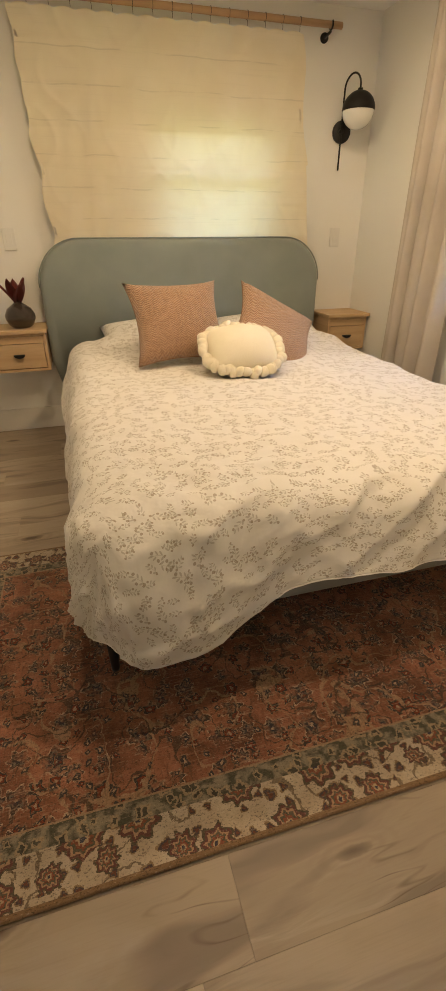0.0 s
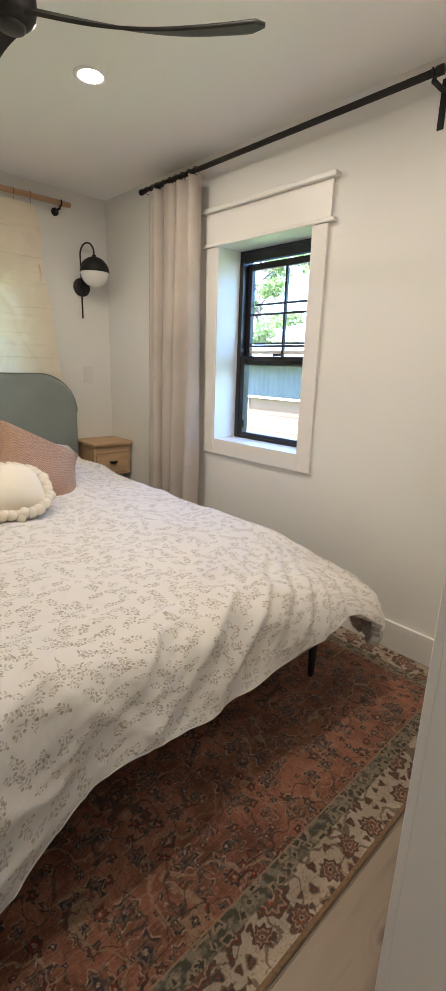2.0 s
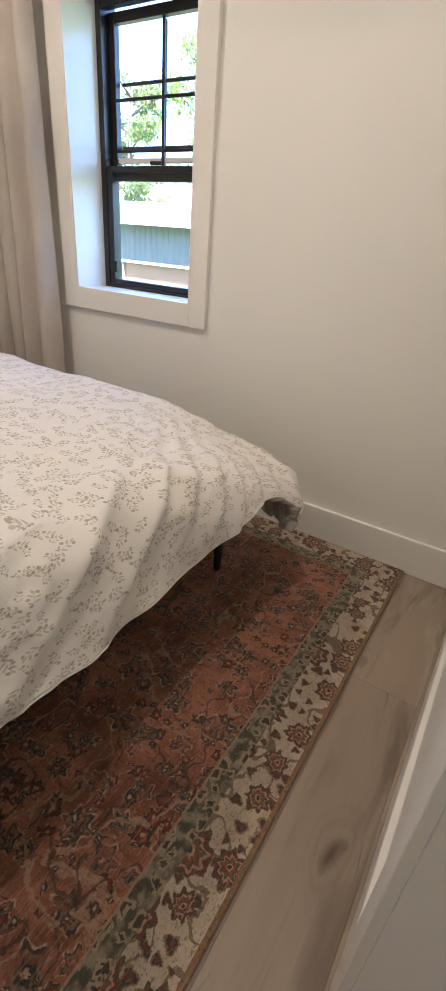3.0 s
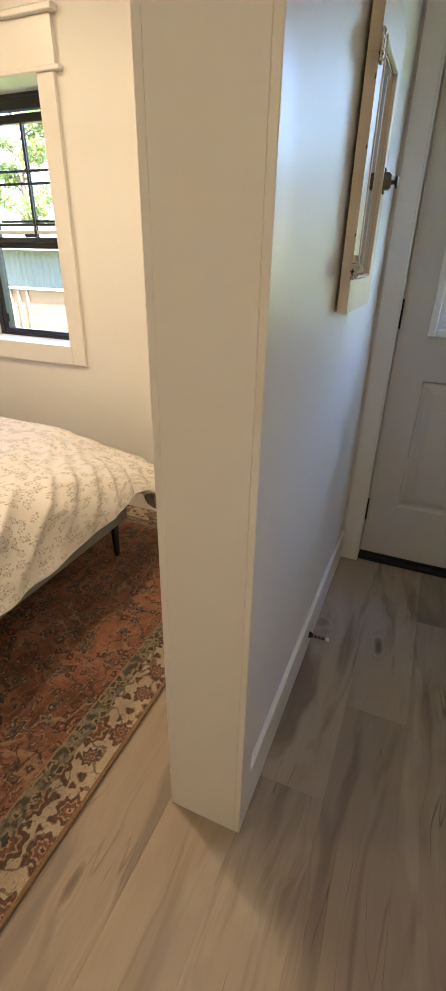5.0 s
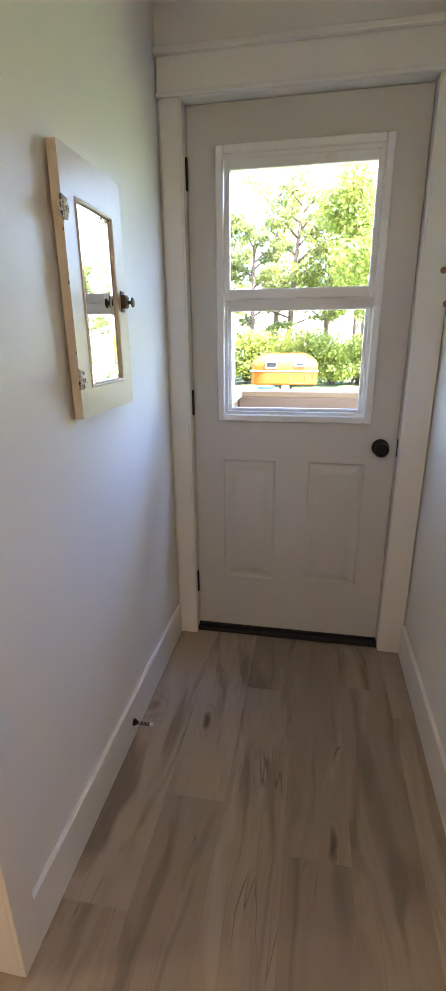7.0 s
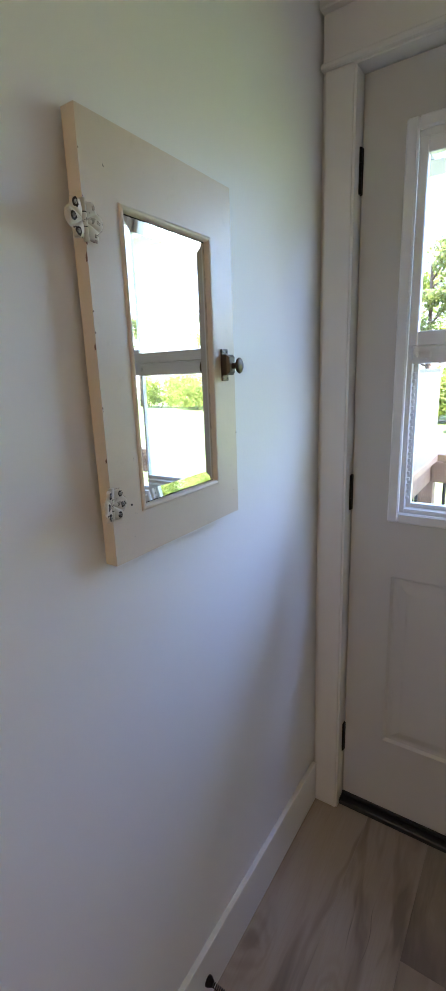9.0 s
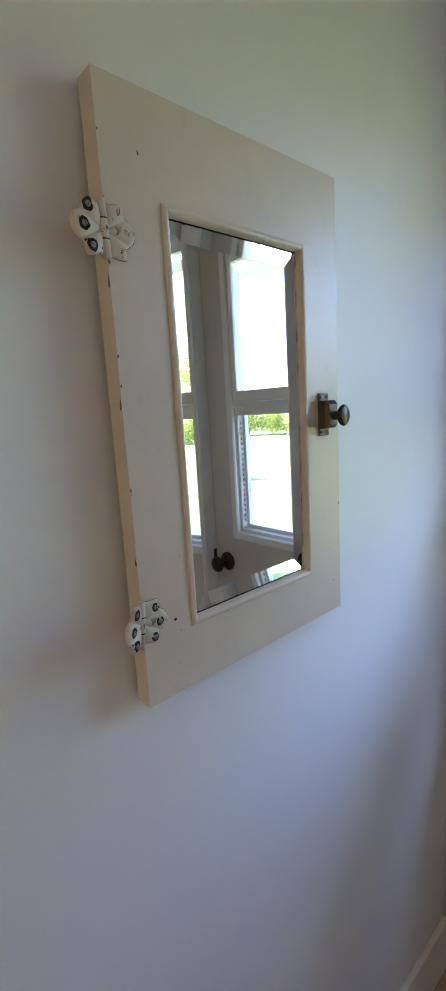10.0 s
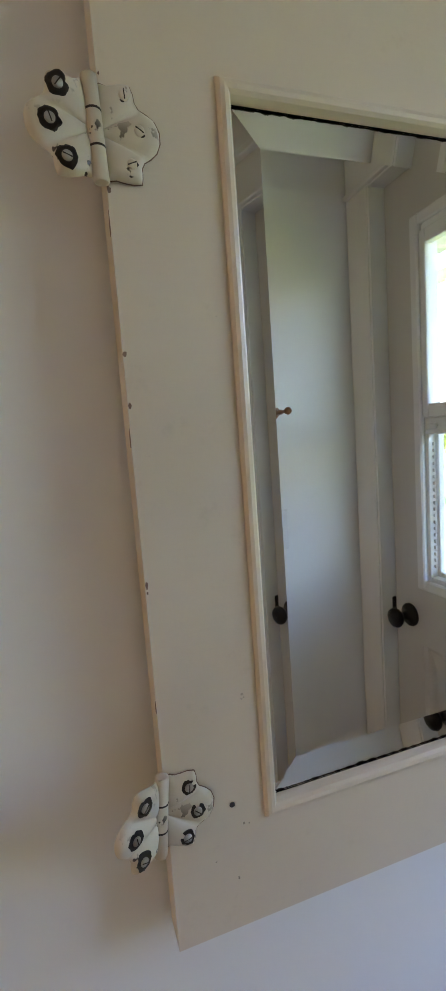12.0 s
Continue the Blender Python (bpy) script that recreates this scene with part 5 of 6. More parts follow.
part("moulding", moulding(), M["cabinet"], mir)
# a dirty putty line between moulding and glass
bm = bm_new()
for side in range(4):
    ring_pts = []
    for k in range(261):
        f = k / 260
        wob = abs(noise.noise(Vector((f * 22, side * 7.0, 3)))) + 0.7 * abs(noise.noise(Vector((f * 110, side * 7.0, 8))))
        deep = (0.0094, 0.0097, 0.0094, 0.0099)[side] + (0.0008, 0.0016, 0.0008, 0.0013)[side] * wob
        for ins in (0.0088, deep):
            pos = ((gx0 + ins, gz0 + 0.0088 + (gz1 - gz0 - 0.0176) * f), (gx0 + 0.0088 + (gx1 - gx0 - 0.0176) * f, gz0 + ins),
                   (gx1 - ins, gz0 + 0.0088 + (gz1 - gz0 - 0.0176) * f), (gx0 + 0.0088 + (gx1 - gx0 - 0.0176) * f, gz1 - ins))[side]
            ring_pts.append(bm.verts.new((pos[0], fy + 0.0046 - 0.0001 * side, pos[1])))
    for k in range(260):
        bm.faces.new((ring_pts[2 * k], ring_pts[2 * k + 2], ring_pts[2 * k + 3], ring_pts[2 * k + 1]))
bmesh.ops.solidify(bm, geom=bm.faces[:], thickness=0.0002)
part("putty_line", bm, M["grime"], mir, "dark cracked putty round the glass")
# bevelled plate
bm = bm_new()
bev, fall, gy = 0.019, 0.0029, fy + 0.0050
q0 = [bm.verts.new((a, gy, b)) for a, b in ((gx0 + 0.008, gz0 + 0.008), (gx1 - 0.008, gz0 + 0.008), (gx1 - 0.008, gz1 - 0.008), (gx0 + 0.008, gz1 - 0.008))]
q1 = [bm.verts.new((a, gy + fall, b)) for a, b in ((gx0 + 0.008 + bev, gz0 + 0.008 + bev), (gx1 - 0.008 - bev, gz0 + 0.008 + bev), (gx1 - 0.008 - bev, gz1 - 0.008 - bev), (gx0 + 0.008 + bev, gz1 - 0.008 - bev))]
q2 = [bm.verts.new((v.co.x, gy + 0.006, v.co.z)) for v in q0]
for k in range(4):
    bm.faces.new((q0[k], q0[(k + 1) % 4], q1[(k + 1) % 4], q1[k]))
    bm.faces.new((q2[k], q2[(k + 1) % 4], q0[(k + 1) % 4], q0[k]))
bm.faces.new(q1)
bm.faces.new(q2[::-1])
part("mirror_glass", bm, M["mirror"], mir, "bevelled mirror plate")
part("back_board", boxed(gx0 - 0.004, gx1 + 0.004, fy + th, fy + th + 0.004, gz0 - 0.004, gz1 + 0.004), M["deck_dark"], mir)
for hx in (0.06, w - 0.06):
    part("standoff", boxed(hx - 0.012, hx + 0.012, fy + th + 0.0045, -0.0005, h - 0.05, h - 0.02), M["deck_dark"], mir)

# leaf outline as (degrees from the barrel, reach)
LEAF = [(-90, 0.0225), (-80, 0.0255), (-72, 0.0258), (-64, 0.0285), (-56, 0.0318), (-49, 0.0345), (-44, 0.0325), (-36, 0.0293), (-29, 0.0292), (-22, 0.0318), (-14, 0.0345), (-5, 0.0360),
        (5, 0.0362), (14, 0.0348), (22, 0.0318), (29, 0.0290), (36, 0.0290), (44, 0.0318), (50, 0.0335), (57, 0.0312), (64, 0.0282), (72, 0.0262), (80, 0.0265), (90, 0.0230)]
LOBES = ((0.0180, 0.0180), (0.0245, 0.0), (0.0180, -0.0180))


def leaf_height(x, z):
    """Pressed metal: three petals spread from the barrel, with sharp valleys between."""
    reach = math.hypot(x, z)
    if reach < 0.001:
        return 0.0008
    ang = math.degrees(math.atan2(z, x))
    near = min((-46, 0, 46), key=lambda c: abs(ang - c))
    across = max(0.0, 1 - ((ang - near) / (23 if near == 0 or abs(ang) < abs(near) else 34)) ** 2) ** 0.55
    along = max(0.0, min(1.0, (reach - 0.004) / 0.013)) ** 0.7
    return 0.0008 + 0.0046 * across * along


def hinge_half(side):
    """One butterfly leaf pressed into three lobes round its screws."""
    bm = bm_new()
    fine = []
    for (a0_, r0_), (a1_, r1_) in zip(LEAF, LEAF[1:]):
        fine += [(a0_ + (a1_ - a0_) * q, r0_ + (r1_ - r0_) * q) for q in (0.0, 0.5)]
    fine.append(LEAF[-1])
    rows_ = []
    for f in (0.0, 0.14, 0.28, 0.42, 0.55, 0.67, 0.78, 0.87, 0.94, 0.98, 1.0):
        row = []
        for a, reach in fine:
            x, z = 0.001 + reach * f * math.cos(radians(a)), reach * f * math.sin(radians(a))
            lift = leaf_height(x, z) * (1 if f < 0.93 else 0.75 if f < 0.97 else 0.35 if f < 0.99 else 0.0)
            row.append(bm.verts.new((x * side, -lift, z)))
        rows_.append(row)
    for p, q in zip(rows_, rows_[1:]):
        for k in range(len(fine) - 1):
            bm.faces.new((p[k], p[k + 1], q[k + 1], q[k]))
    bmesh.ops.remove_doubles(bm, verts=bm.verts[:], dist=0.00002)
    return bm


def add_hinge(x, z, yaw_left, roll, dark):
    h_ = part("hinge", tube(bm_new(), [(0, 0, -0.0275), (0, 0, -0.0275 + 0.0001), (0, 0, 0.0275 - 0.0001), (0, 0, 0.0275)], [0.0030, 0.0046, 0.0046, 0.0030], 14), M["hinge"], mir, "painted butterfly hinge with black chips", True)
    h_.matrix_local = pose(x, fy - 0.0036, z, 0, roll, 0) @ Matrix.Diagonal((0.84, 0.84, 0.84, 1))
    for zz in (-0.0095, 0.0095):
        part("knuckle_gap", tube(bm_new(), [(0, 0, zz - 0.0006), (0, 0, zz + 0.0006)], 0.00475, 14), M["grime"], h_)
    for side in (1, -1):
        lf = part("leaf_plate", hinge_half(side), M["hinge"], h_, smooth=True)
        spot = pose(0, 0.0030 if side > 0 else 0.001, 0, 0, 0, 0 if side > 0 else yaw_left)
        lf.matrix_local = spot
        if side > 0:
            # rim plate: outline shadow and grime round the leaf, put into a dark colour
            rim = [(0.001 + reach * 1.016 * math.cos(radians(a)), reach * 1.016 * math.sin(radians(a))) for a, reach in LEAF]
            part("grime_edge", outline(bm_new(), rim[::-1], -0.0002, 0.0003, pose(0, 0, 0, 90, 0, 0)), M["deck_dark"], h_, "dark rim of grime and painted shade round the leaf").matrix_local = spot
        for n_, (ex, ez) in enumerate(LOBES):
            top_ = leaf_height(ex, ez)
            here = pose(ex * side, 0, ez, 90, 0, 0)
            bare = side < 0
            head = [(0, top_ + 0.0016), (0.0018, top_ + 0.0014), (0.0029, top_ + 0.0007), (0.0031, top_ - 0.001), (0, top_ - 0.001)]
            s = part("screw", lathe(bm_new(), head, 14, here), M["screw"] if bare or dark else M["hinge"], h_, smooth=True)
            s.matrix_local = spot
            slot_ang = radians(70 + 55 * n_ + 20 * side)
            so = part("screw_slot", boxed(-0.0027, 0.0027, -0.0003, 0.0003, 0, 0.0003), M["grime"], h_)
            so.matrix_local = spot @ pose(ex * side, -top_ - 0.00135, ez, 90, 0, 0) @ pose(0, 0, 0, 0, 0, math.degrees(slot_ang))
            # bare iron round the screw where the paint has come away
            ring_r = 0.0060 if bare else 0.0052 if dark else 0.0036
            lo, hi = (0.0, 2 * math.pi) if bare else (1.0 + n_, 6.6 + n_) if dark else (3.9 + n_, 4.7 + n_)
            b2, strip = bm_new(), []
            for k in range(25):
                a = lo + (hi - lo) * k / 24
                rr = ring_r * (1 + 0.30 * noise.noise(Vector((math.cos(a) * 2, math.sin(a) * 2, ex * 300 + ez * 90 + z * 10))))
                pair = []
                for r_ in (0.0029, (rr + 0.0029) / 2, rr):
                    px_, pz_ = ex + r_ * math.cos(a), ez + r_ * math.sin(a)
                    pair.append(b2.verts.new((px_ * side, -leaf_height(px_, pz_) - 0.00016, pz_)))
                strip.append(pair)
            for p, q in zip(strip, strip[1:]):
                for m_ in (0, 1):
                    b2.faces.new((p[m_], q[m_], q[m_ + 1], p[m_ + 1]))
            bmesh.ops.solidify(b2, geom=b2.faces[:], thickness=0.0001)
            c_ = part("paint_chip", b2, M["grime"], h_, smooth=True)
            c_.matrix_local = spot
    return h_


rng = random.Random(12)
for k in range(10):
    zc_, big = rng.uniform(0.01, h - 0.01), rng.uniform(0.0005, 0.0012)
    pts = [(big * rng.uniform(0.6, 1.2) * math.cos(a * math.pi / 5), big * rng.uniform(0.8, 2.0) * math.sin(a * math.pi / 5)) for a in range(10)]
    part("edge_chip", outline(bm_new(), pts, -0.0002, 0.0002, pose(0.0010 if k % 5 else w - 0.0006, fy, zc_, 90, 0, 0)), M["deck_dark"], mir, "dark chip in the paint")
for zc_ in (0.085, 0.152, 0.30, 0.405):
    pts = [(0.0016 * math.cos(a * math.pi / 5), (0.003 + 0.012 * zc_) * (0.7 + 0.3 * math.cos(a * 2.1)) * math.sin(a * math.pi / 5)) for a in range(10)]
    part("edge_chip", outline(bm_new(), pts, -0.0002, 0.0002, pose(0.0, fy + 0.002, zc_, 90, 0, 90)), M["deck_dark"], mir, "worn brown edge")
part("nail_hole", lathe(bm_new(), [(0, 0), (0.0017, 0), (0.0017, 0.0003), (0, 0.0003)], 10, pose(0.039, fy, 1.222 - FZ0, 90, 0, 0)), M["grime"], mir)

add_hinge(-0.0035, 1.585 - FZ0, 6, -2, False)
add_hinge(-0.0035, 1.232 - FZ0, 30, 6, True)

lat = part("latch", boxed(-0.0085, 0.0085, -0.003, 0.0, -0.0275, 0.0275, 0.0012, 2), M["latch"], mir, "aged metal cupboard catch")
lat.location, lat.scale = (3.089 - FX0, fy, 1.418 - FZ0), (1.15, 1.15, 1.0)
bm = bm_new()
lv = [[bm.verts.new((a * sx, -0.003 - dep, b * sz)) for a, b in ((-1, -1), (1, -1), (1, 1), (-1, 1))] for sx, sz, dep in ((0.0100, 0.0180, 0), (0.0096, 0.0176, 0.008), (0.0074, 0.0125, 0.0125))]
for p, q in zip(lv, lv[1:]):
    for k in range(4):
        bm.faces.new((p[k], p[(k + 1) % 4], q[(k + 1) % 4], q[k]))
bm.faces.new(lv[-1])
part("catch_case", bm, M["latch"], lat)
part("thumb_knob", lathe(bm_new(), [(0, 0), (0.006, 0), (0.0045, 0.003), (0.0036, 0.007), (0.0065, 0.009), (0.0112, 0.0105), (0.0122, 0.0125), (0.0095, 0.0145), (0, 0.0155)], 28, pose(0.003, -0.0145, -0.002, 90, 0, 0) @ Matrix.Diagonal((0.9, 1.12, 1, 1))), M["latch"], lat, smooth=True)
for sx in (-0.0048, 0.0048):
    for sz in (-0.0225, 0.0225):
        part("screw", lathe(bm_new(), [(0.002, 0.0028), (0.002, 0.0040), (0, 0.0044)], 10, pose(sx, 0, sz, 90, 0, 0)), M["steel"], lat)

# ---- door stop, peg rack ----
stp = thing("spring_door_stop", pose(2.960, mir_y - 0.014, 0.062), "dark metal spring door stop with a white tip on the baseboard", "door stop")
part("base", lathe(bm_new(), [(0, 0), (0.012, 0.0), (0.011, 0.006), (0.006, 0.014), (0, 0.014)], 20, pose(0, 0, 0, 90, 0, 0)), M["bronze"], stp, smooth=True)
part("spring", tube(bm_new(), [(0.0052 * math.cos(k * 0.7), -0.012 - k * 0.00055, 0.0052 * math.sin(k * 0.7)) for k in range(90)], 0.0011, 6), M["bronze"], stp, smooth=True)
part("tip", lathe(bm_new(), [(0.006, 0.058), (0.0068, 0.060), (0.0068, 0.069), (0, 0.072)], 16, pose(0, 0, 0, 90, 0, 0)), M["rubber"], stp, smooth=True)

rack = thing("peg_rack", pose(0, hall_y0, 0), "expanding wooden lattice coat rack with turned pegs", "coat rack")
zc, dz, step = 1.50, 0.095, 0.16
PEG = [(0, 0.0), (0.0075, 0.0), (0.0055, 0.010), (0.0075, 0.020), (0.0050, 0.030), (0.0048, 0.048), (0.0085, 0.058), (0.0104, 0.066), (0.0075, 0.074), (0, 0.077)]
laths, pegs = [], [(3.335, zc)]
for s in (-1, 1):
    laths.append(((3.335, zc), (3.255, zc + s * dz), s))
    for k in range(4):
        laths.append(((3.255 - step * k, zc + s * dz), (3.255 - step * (k + 1), zc - s * dz), -s))
    laths.append(((3.255 - step * 4, zc + s * dz), (3.175 - step * 4, zc), -s))
for k in range(5):
    pegs += [(3.255 - step * k, zc + dz), (3.255 - step * k, zc - dz), (3.175 - step * k, zc)]
for (ax, az), (bx_, bz_), s in laths:
    ang, ln = math.degrees(math.atan2(bz_ - az, bx_ - ax)), math.hypot(bx_ - ax, bz_ - az) / 2 + 0.012
    sl = part("lath", boxed(-ln, ln, -0.0035, 0.0035, -0.009, 0.009, 0.002), M["peg"], rack)
    sl.matrix_local = pose((ax + bx_) / 2, 0.005 if s > 0 else 0.0125, (az + bz_) / 2, 0, -ang, 0)
for px, zz in pegs:
    part("peg", lathe(bm_new(), PEG, 14, pose(px, 0.0163, zz, -90, 0, 0)), M["peg"], rack, smooth=True)

# ---- outdoors ----
structure("ground", boxed(-80, 140, -110, 110, ground_z - 0.5, ground_z), M["lawn"], "sunlit mown lawn", "lawn")
structure("foundation", boxed(-3, east_x + 0.18, -6, bed_y1 + 0.14, ground_z, -0.06), M["stucco"], "plain house foundation under the floor", "foundation")
# upper slab: unseen eave, widened to keep sun off the bedroom window
structure("roof", box(boxed(-3, east_x + 0.70, -6, 8, 2.50, 2.62), 3.81, 4.86, -3.2, 1.6, 2.375, 2.40), M["stucco"], "porch roof over the entry door, with unseen eave added against sun", "roof")
porch = thing("porch_eave", pose(0, 0, 0), "white-painted porch beam with rafter tails above the deck", "porch roof", kind="structure")
part("beam", boxed(4.78, 4.82, -3.2, 1.6, 2.20, 2.262, 0.003), M["offwhite"], porch)
for k in range(12):
    y = -3.1 + k * 0.41
    part("rafter", boxed(3.81, 4.90, y, y + 0.04, 2.263, 2.374, 0.002), M["offwhite"], porch)

deck = thing("deck", pose(0, 0, 0), "raised cedar deck with a flat-capped railing outside the entry door", "deck", kind="structure")
for k in range(10):
    part("deck_board", boxed(3.82 + k * 0.145, 3.82 + k * 0.145 + 0.138, -2.4, 0.72, -0.10, -0.065, 0.003), M["deck"], deck)
for px, py in ((5.14, 0.60), (5.14, -0.60), (3.87, 0.60)):
    part("post", boxed(px - 0.045, px + 0.045, py - 0.045, py + 0.045, ground_z if px > 4 else -0.065, 0.918, 0.003), M["deck_dark"], deck)
part("rail_cap", boxed(5.07, 5.215, -0.66, 0.675, 0.919, 0.957, 0.004), M["deck"], deck)
part("rail_cap", boxed(3.82, 5.0695, 0.535, 0.675, 0.919, 0.957, 0.004), M["deck"], deck)
part("fascia_rail", boxed(5.06, 5.0945, -0.62, 0.555, 0.805, 0.9185, 0.003), M["deck_dark"], deck)
part("fascia_rail", boxed(3.92, 5.0585, 0.565, 0.60, 0.805, 0.9185, 0.003), M["deck_dark"], deck)
part("bottom_rail", boxed(5.115, 5.15, -0.62, 0.555, 0.02, 0.09, 0.003), M["deck_dark"], deck)
for k in range(9):
    part("baluster", tube(bm_new(), [(5.132, 0.50 - k * 0.115, 0.09), (5.132, 0.50 - k * 0.115, 0.85)], 0.0095, 8), M["iron"], deck)
for k in range(10):
    part("baluster", tube(bm_new(), [(4.02 + k * 0.105, 0.612, -0.06), (4.02 + k * 0.105, 0.612, 0.90)], 0.0095, 8), M["iron"], deck)

# fence and garage seen through the bedroom window
fence = thing("fence", pose(0, 0, 0), "pale wooden board fence with a flat cap", "fence")
for k in range(5):
    z = ground_z + 0.05 + k * 0.345
    part("fence_board", boxed(9.60, 9.625, 4.0, 13.0, z, z + 0.335, 0.004), M["fence"], fence)
# wooden cap whose sunlit white is put into its colour
part("cap_board", boxed(9.54, 9.68, 3.95, 13.05, 0.576, 0.614, 0.004), M["offwhite"], fence)
for k in range(5):
    part("post", boxed(9.628, 9.72, 4.0 + k * 2.2, 4.09 + k * 2.2, ground_z, 0.574), M["fence"], fence)
for k in range(3):
    part("upright", boxed(9.55, 9.598, 8.05 + k * 0.22, 8.09 + k * 0.22, ground_z, 0.574, 0.003), M["deck_dark"], fence)

gar = thing("garage", pose(0, 0, 0), "low grey metal-sided garage with a grey roof", "garage")
GX, GY0, GY1, EZ = 13.2, 3.0, 18.0, 1.43
bm = bm_new()
def corrug(u, v):
    y = GY0 + u * (GY1 - GY0)
    return Vector((GX + 0.022 * (1 if (u * 75) % 1 < 0.35 else 0), y, ground_z + v * (EZ - ground_z)))
grid(bm, 450, 1, corrug)
part("wall", bm, M["siding"], gar)
part("wall", boxed(GX + 0.06, GX + 7, GY0, GY0 + 0.1, ground_z, EZ), M["siding"], gar)
part("wall", boxed(GX + 0.06, GX + 7, GY1 - 0.1, GY1, ground_z, EZ), M["siding"], gar)
rf = part("roof", boxed(-0.45, 4.1, GY0 - 0.3, GY1 + 0.3, 0.0, 0.08, 0.004), M["roofing"], gar)
rf.matrix_local = pose(GX, 0, EZ - 0.02, 0, -9, 0)
part("fascia", boxed(GX - 0.50, GX - 0.47, GY0 - 0.3, GY1 + 0.3, EZ - 0.14, EZ + 0.03, 0.002), M["offwhite"], gar)
part("roof", boxed(GX + 3.4, GX + 7.4, GY0 - 0.3, GY1 + 0.3, EZ + 0.50, EZ + 0.58, 0.004), M["roofing"], gar)

# orange trailer
tr = thing("travel_trailer", pose(24.6, 1.36, ground_z), "small rounded orange fibreglass travel trailer parked on the lawn", "travel trailer")
bm = bm_new()


def shell(u, v):
    a = u * 2 * math.pi
    prof = v
    zz = 0.40 + 1.33 * prof
    taper = (1 - max(0, (prof - 0.55) / 0.45) ** 2.6 * 0.42)
    cy, sy = math.cos(a), math.sin(a)
    ex = (abs(cy) ** 6 + abs(sy) ** 6) ** (-1 / 6)
    return Vector((sy * ex * 0.95 * taper, cy * ex * 1.50 * taper, zz))


grid(bm, 64, 16, shell)
bm.verts.ensure_lookup_table()
top = [v for v in bm.verts if abs(v.co.z - 1.73) < 1e-4]
bmesh.ops.remove_doubles(bm, verts=bm.verts[:], dist=0.0005)
bmesh.ops.holes_fill(bm, edges=bm.edges[:], sides=200)
part("body", bm, M["orange"], tr, "orange fibreglass shell", True)
part("belt_trim", boxed(-0.965, 0.965, -1.51, 1.51, 0.98, 1.02, 0.01), M["offwhite"], tr)
for y0_, y1_, z0_, z1_ in ((0.30, 0.82, 1.12, 1.42), (-0.95, -0.48, 1.20, 1.36)):
    wf = part("window", ring_frame(bm_new(), -0.985, -0.945, y0_, y1_, z0_, z1_, 0.04, 0.004), M["offwhite"], tr)
    part("pane", boxed(-0.97, -0.96, y0_ + 0.04, y1_ - 0.04, z0_ + 0.04, z1_ - 0.04), M["black"], wf)
part("door_outline", ring_frame(bm_new(), -0.962, -0.948, -0.98, -0.30, 0.46, 1.62, 0.014, 0.002), M["deck_dark"], tr)
for wy in (-0.1, 0.75):
    whl = part("wheel", lathe(bm_new(), [(0, -0.08), (0.20, -0.08), (0.29, -0.07), (0.30, 0), (0.29, 0.07), (0.2, 0.08), (0, 0.08)], 28, pose(-0.80, wy, 0.30, 0, 90, 0)), M["tyre"], tr)
    part("rim", lathe(bm_new(), [(0.0, 0.10), (0.15, 0.09), (0.19, 0.075)], 20, pose(-0.80, wy, 0.30, 0, -90, 0)), M["offwhite"], whl)
part("hitch", boxed(-0.04, 0.04, 1.5, 2.3, 0.40, 0.46, 0.01), M["iron"], tr)

bar = thing("blue_tub", pose(22.6, 2.05, ground_z), "round blue plastic tub standing beside the trailer", "tub")
part("shell", lathe(bm_new(), [(0, 0), (0.28, 0), (0.36, 0.42), (0.38, 0.44), (0.33, 0.44), (0.26, 0.03), (0, 0.03)], 28), paint("blue_plastic", (0.05, 0.14, 0.42), 0.4), bar, smooth=True)


def leaf_cloud(rng, blobs, count, size, flat=0.0):
    """Many small leaves scattered through overlapping uneven blobs."""
    verts, faces = [], []
    tot = sum(b[3] ** 2 for b in blobs)
    for cx_, cy_, cz_, r in blobs:
        n_ = int(count * r * r / tot)
        d = rng.normal(size=(n_, 3))
        d /= np.linalg.norm(d, axis=1)[:, None]
        rad = r * rng.uniform(0.35, 1.08, n_) ** 0.6
        rad *= 1 + 0.22 * np.sin(d[:, 0] * 7 + cx_) * np.sin(d[:, 1] * 6 + cy_) 
        p = d * rad[:, None] * np.array([1, 1, 0.75 - flat]) + np.array([cx_, cy_, cz_])
        a = rng.normal(size=(n_, 3))
        a /= np.linalg.norm(a, axis=1)[:, None]
        b = np.cross(a, d)
        b /= np.linalg.norm(b, axis=1)[:, None] + 1e-6
        s = size * rng.uniform(0.6, 1.4, n_)[:, None]
        for pp, aa, bb, ss in zip(p, a, b, s):
            k = len(verts)
            verts += [pp - aa * ss, pp + bb * ss * 0.55, pp + aa * ss, pp - bb * ss * 0.55]
            faces.append((k, k + 1, k + 2, k + 3))
    return verts, faces


def mesh_part(name, verts, faces, mat, parent, label="", kind=""):
    me = bpy.data.meshes.new(name)
    me.from_pydata([tuple(v) for v in verts], [], faces)
    me.materials.append(mat)
    ob = new(name, me)
    ob.parent = parent
    return tagged(ob, label=label, kind=kind)


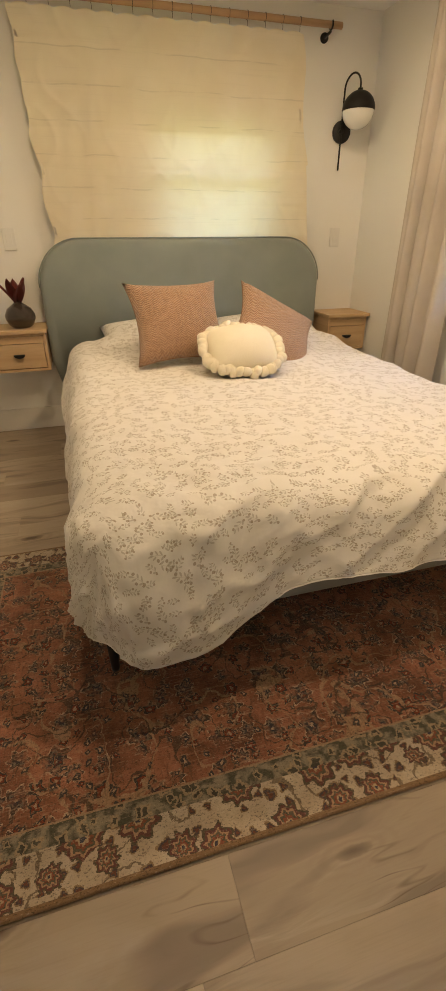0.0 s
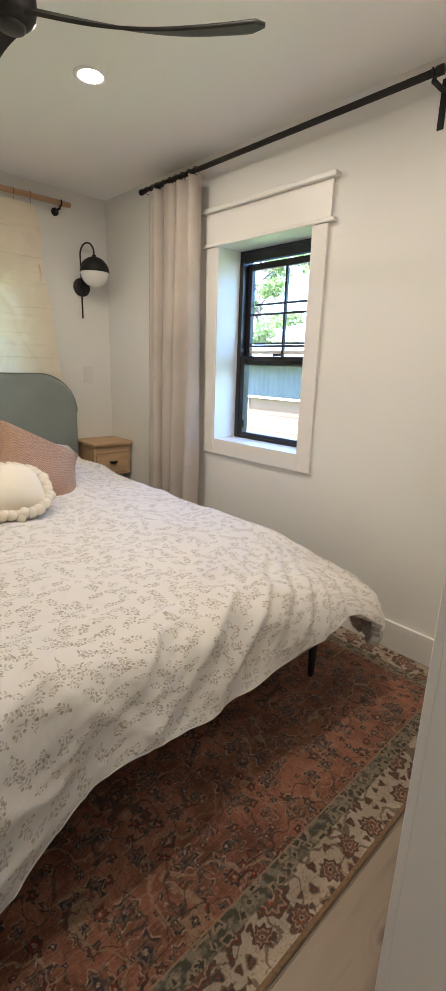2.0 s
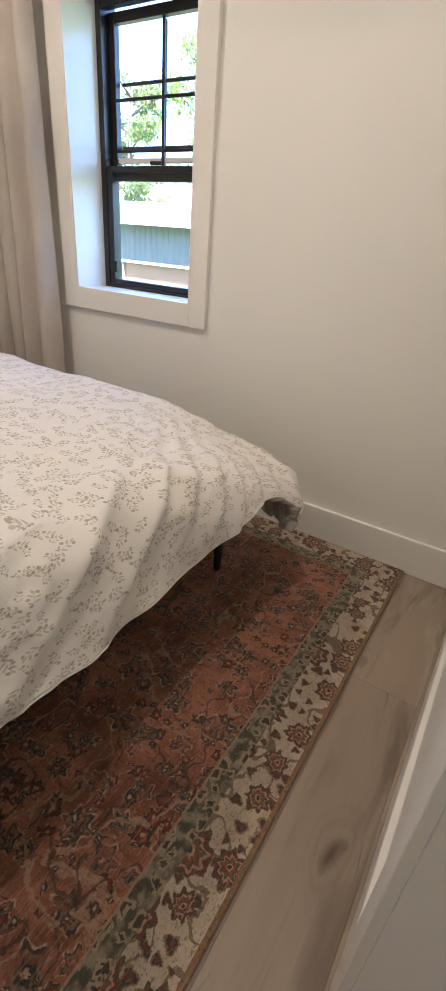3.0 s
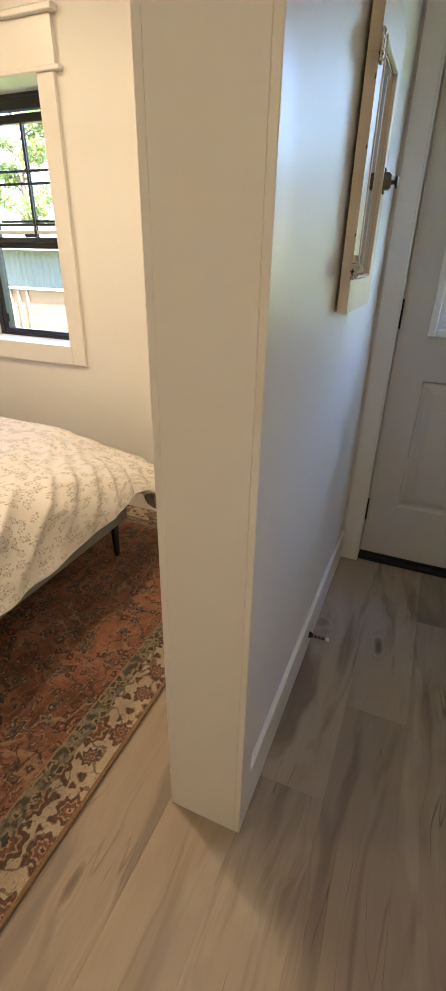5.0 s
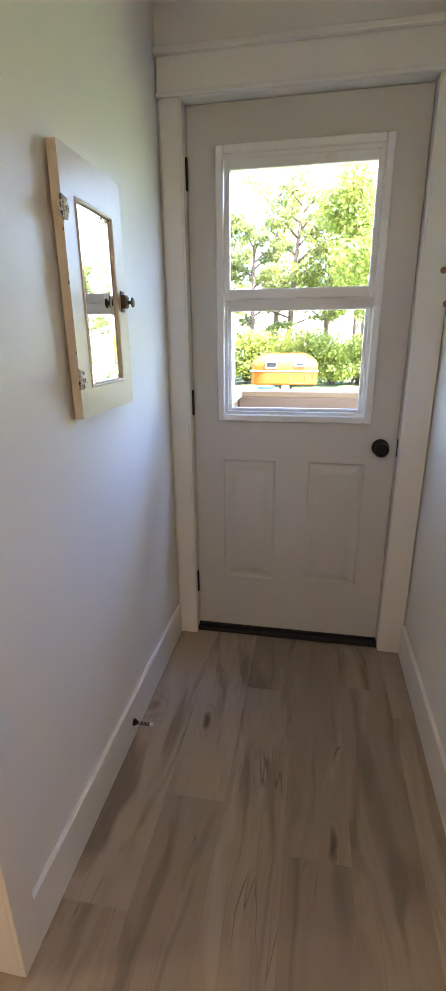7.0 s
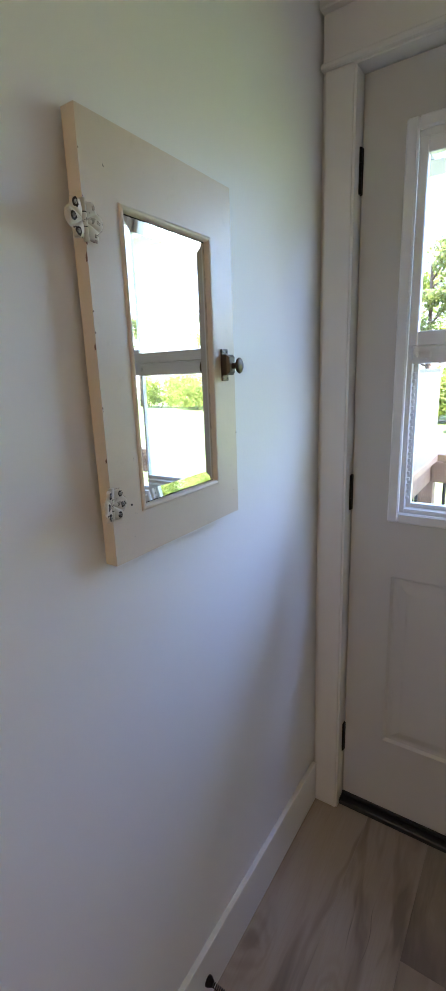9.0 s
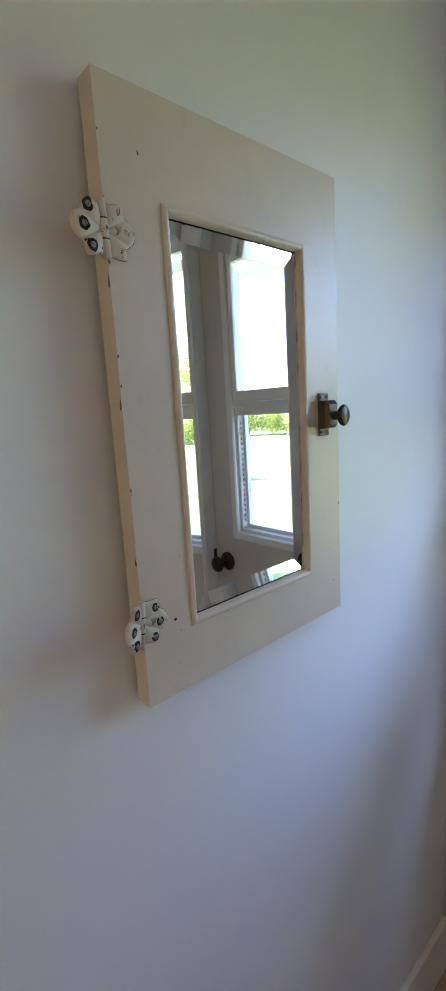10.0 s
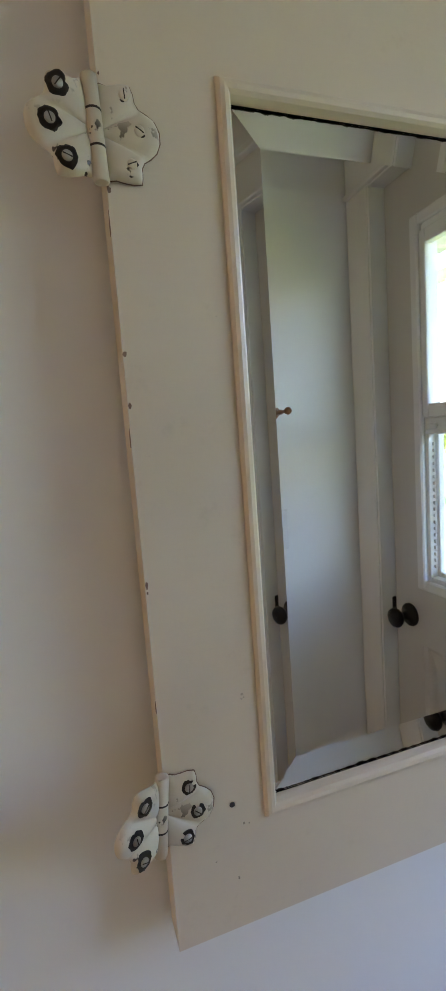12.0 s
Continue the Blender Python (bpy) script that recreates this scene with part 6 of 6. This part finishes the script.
def tree(x, y, height, spread, seed, label, pine=False):
    rng = np.random.default_rng(seed)
    t = thing("pine_tree" if pine else "tree", pose(x, y, ground_z), label, "tree")
    tr_r = height * 0.016 + 0.05
    bend = rng.normal(0, 0.25, 2)
    pts = [(bend[0] * (k / 6) ** 2, bend[1] * (k / 6) ** 2, height * 0.92 * k / 6) for k in range(7)]
    bm = tube(bm_new(), pts, [tr_r * (1 - 0.12 * k) for k in range(7)], 10)
    blobs = []
    n_limbs = 16 if pine else 11
    for k in range(n_limbs):
        f = 0.30 + 0.66 * k / n_limbs
        az = rng.uniform(0, 2 * math.pi)
        ln = spread * (1.1 - 0.75 * (f - 0.3) / 0.7 if pine else math.sin(f * math.pi) ** 0.6) * rng.uniform(0.75, 1.15)
        bz = height * f
        rise = 0.15 if pine else 0.5
        tip = (math.cos(az) * ln + bend[0] * f * f, math.sin(az) * ln + bend[1] * f * f, bz + ln * rise)
        base = (bend[0] * f * f, bend[1] * f * f, bz * 0.92)
        mid = tuple((a + b) / 2 + 0.12 for a, b in zip(base, tip))
        tube(bm, [base, mid, tip], [tr_r * 0.35, tr_r * 0.22, tr_r * 0.08], 6)
        for q in (0.55, 0.85, 1.05):
            blobs.append((base[0] + (tip[0] - base[0]) * q, base[1] + (tip[1] - base[1]) * q, base[2] + (tip[2] - base[2]) * q + 0.1, spread * rng.uniform(0.20, 0.36) * (0.8 if pine else 1.0)))
    part("trunk", bm, M["bark"], t, smooth=True)
    v, f = leaf_cloud(rng, blobs, 7200, 0.09 if pine else 0.11, 0.25 if pine else 0.0)
    mesh_part("crown", v, f, M["needle"] if pine else M["leaf"], t, kind="stuff")
    return t


def shrub(x, y, w_, h_, seed, label):
    rng = np.random.default_rng(seed)
    t = thing("shrub", pose(x, y, ground_z), label, "shrub")
    bm = bm_new()
    blobs = []
    for k in range(7):
        a, r = rng.uniform(0, 6.28), rng.uniform(0.1, 0.5) * w_
        tip = (math.cos(a) * r, math.sin(a) * r, h_ * rng.uniform(0.5, 0.85))
        tube(bm, [(tip[0] * 0.15, tip[1] * 0.15, 0), (tip[0] * 0.6, tip[1] * 0.6, tip[2] * 0.5), tip], [0.03, 0.02, 0.008], 5)
        blobs.append((*tip, h_ * rng.uniform(0.22, 0.36)))
        blobs.append((tip[0] * 1.2, tip[1] * 1.2, tip[2] * 0.45, h_ * rng.uniform(0.22, 0.34)))
    part("stems", bm, M["bark"], t)
    v, f = leaf_cloud(rng, blobs, 3600, 0.085)
    mesh_part("crown", v, f, M["leaf"], t, kind="stuff")


TREES = [
    (32, 5.6, 10, 2.6, 1, True), (30, 3.6, 9, 2.2, 2, True), (31.5, 1.6, 11, 2.5, 3, True), (34, -0.6, 10, 2.8, 4, False),
    (29, -2.4, 9.5, 3.2, 5, False), (33, -4.5, 10, 3.0, 6, False), (36, 8.0, 12, 3.0, 7, False), (27, 9.6, 9, 2.6, 8, True),
    (40, 3.0, 14, 3.8, 9, False), (42, -3.0, 13, 3.6, 10, False), (38, 12.5, 12, 3.3, 11, False), (24, 14.5, 10, 3.0, 12, False),
    (30, 21.0, 12, 3.4, 13, False), (22, 19.5, 9, 2.8, 14, True), (44, -11.0, 9.5, 3.2, 18, False), (49, -15.5, 9.5, 3.4, 19, False), (47, -20.5, 9, 3.0, 20, True), (12.5, -15.2, 6.4, 2.0, 22, False), (45, -26.0, 9, 4.0, 15, False), (52, -17.0, 10, 4.2, 16, False), (60, -36.0, 11, 4.5, 17, False),
]
for x, y, hh, sp, sd, pn in TREES:
    tree(x, y, hh, sp, sd, "tall pine with open sunlit branches" if pn else "leafy broad-crowned tree at the lawn's edge", pn)
for k in range(15):
    rr = random.Random(k)
    shrub(28.2 + rr.uniform(-1.2, 1.2), 9.5 - k * 1.15, 2.0, rr.uniform(2.0, 3.2), 40 + k, "dense green shrub in the hedge behind the trailer")

for k in range(9):
    rr = random.Random(90 + k)
    shrub(37 + rr.uniform(-2.0, 2.0), -21.0 - k * 2.0, 2.6, rr.uniform(2.8, 3.8), 140 + k, "leafy green shrub at the far end of the lawn")

# ---- floor planks, last ----
PW, PL = 0.1815, 1.22
row0 = 0.072
rng = random.Random(5)
starts = {-2: 3.335, -1: 2.649, 0: 2.05, 1: 1.55, 2: 2.45, 3: 2.9, 4: 1.780, 5: 2.3}
k = int(math.floor((hall_y0 - row0) / PW))
base_mesh = None
while row0 + k * PW < bed_y1:
    ya, yb = row0 + k * PW, row0 + (k + 1) * PW
    s0 = starts.get(k, rng.uniform(0, PL))
    x = s0 - PL * math.ceil((s0 - west_x) / PL)
    while x < east_x + 0.04:
        xa, xb = max(x, west_x), min(x + PL, east_x + 0.04)
        a, b = max(ya, hall_y0), min(yb, bed_y1)
        if xb - xa > 0.01 and b - a > 0.005:
            whole = xb - xa > PL - 1e-4 and b - a > PW - 1e-4
            if whole and base_mesh:
                ob = new("plank", base_mesh)
                ob.parent = floor_ob
            else:
                lx, ly = (xb - xa) / 2 - 0.0002, (b - a) / 2 - 0.0002
                ob = part("plank", boxed(-lx, lx, -ly, ly, -0.014, 0, 0.0004), M["planks"], floor_ob)
                if whole:
                    base_mesh = ob.data
            ob.location = ((xa + xb) / 2, (a + b) / 2, 0)
        x += PL
    k += 1
structure("subfloor", boxed(west_x, east_x + 0.04, hall_y0, bed_y1, -0.05, -0.0145), M["deck_dark"], "plain boards under the oak floor planks", "subfloor")
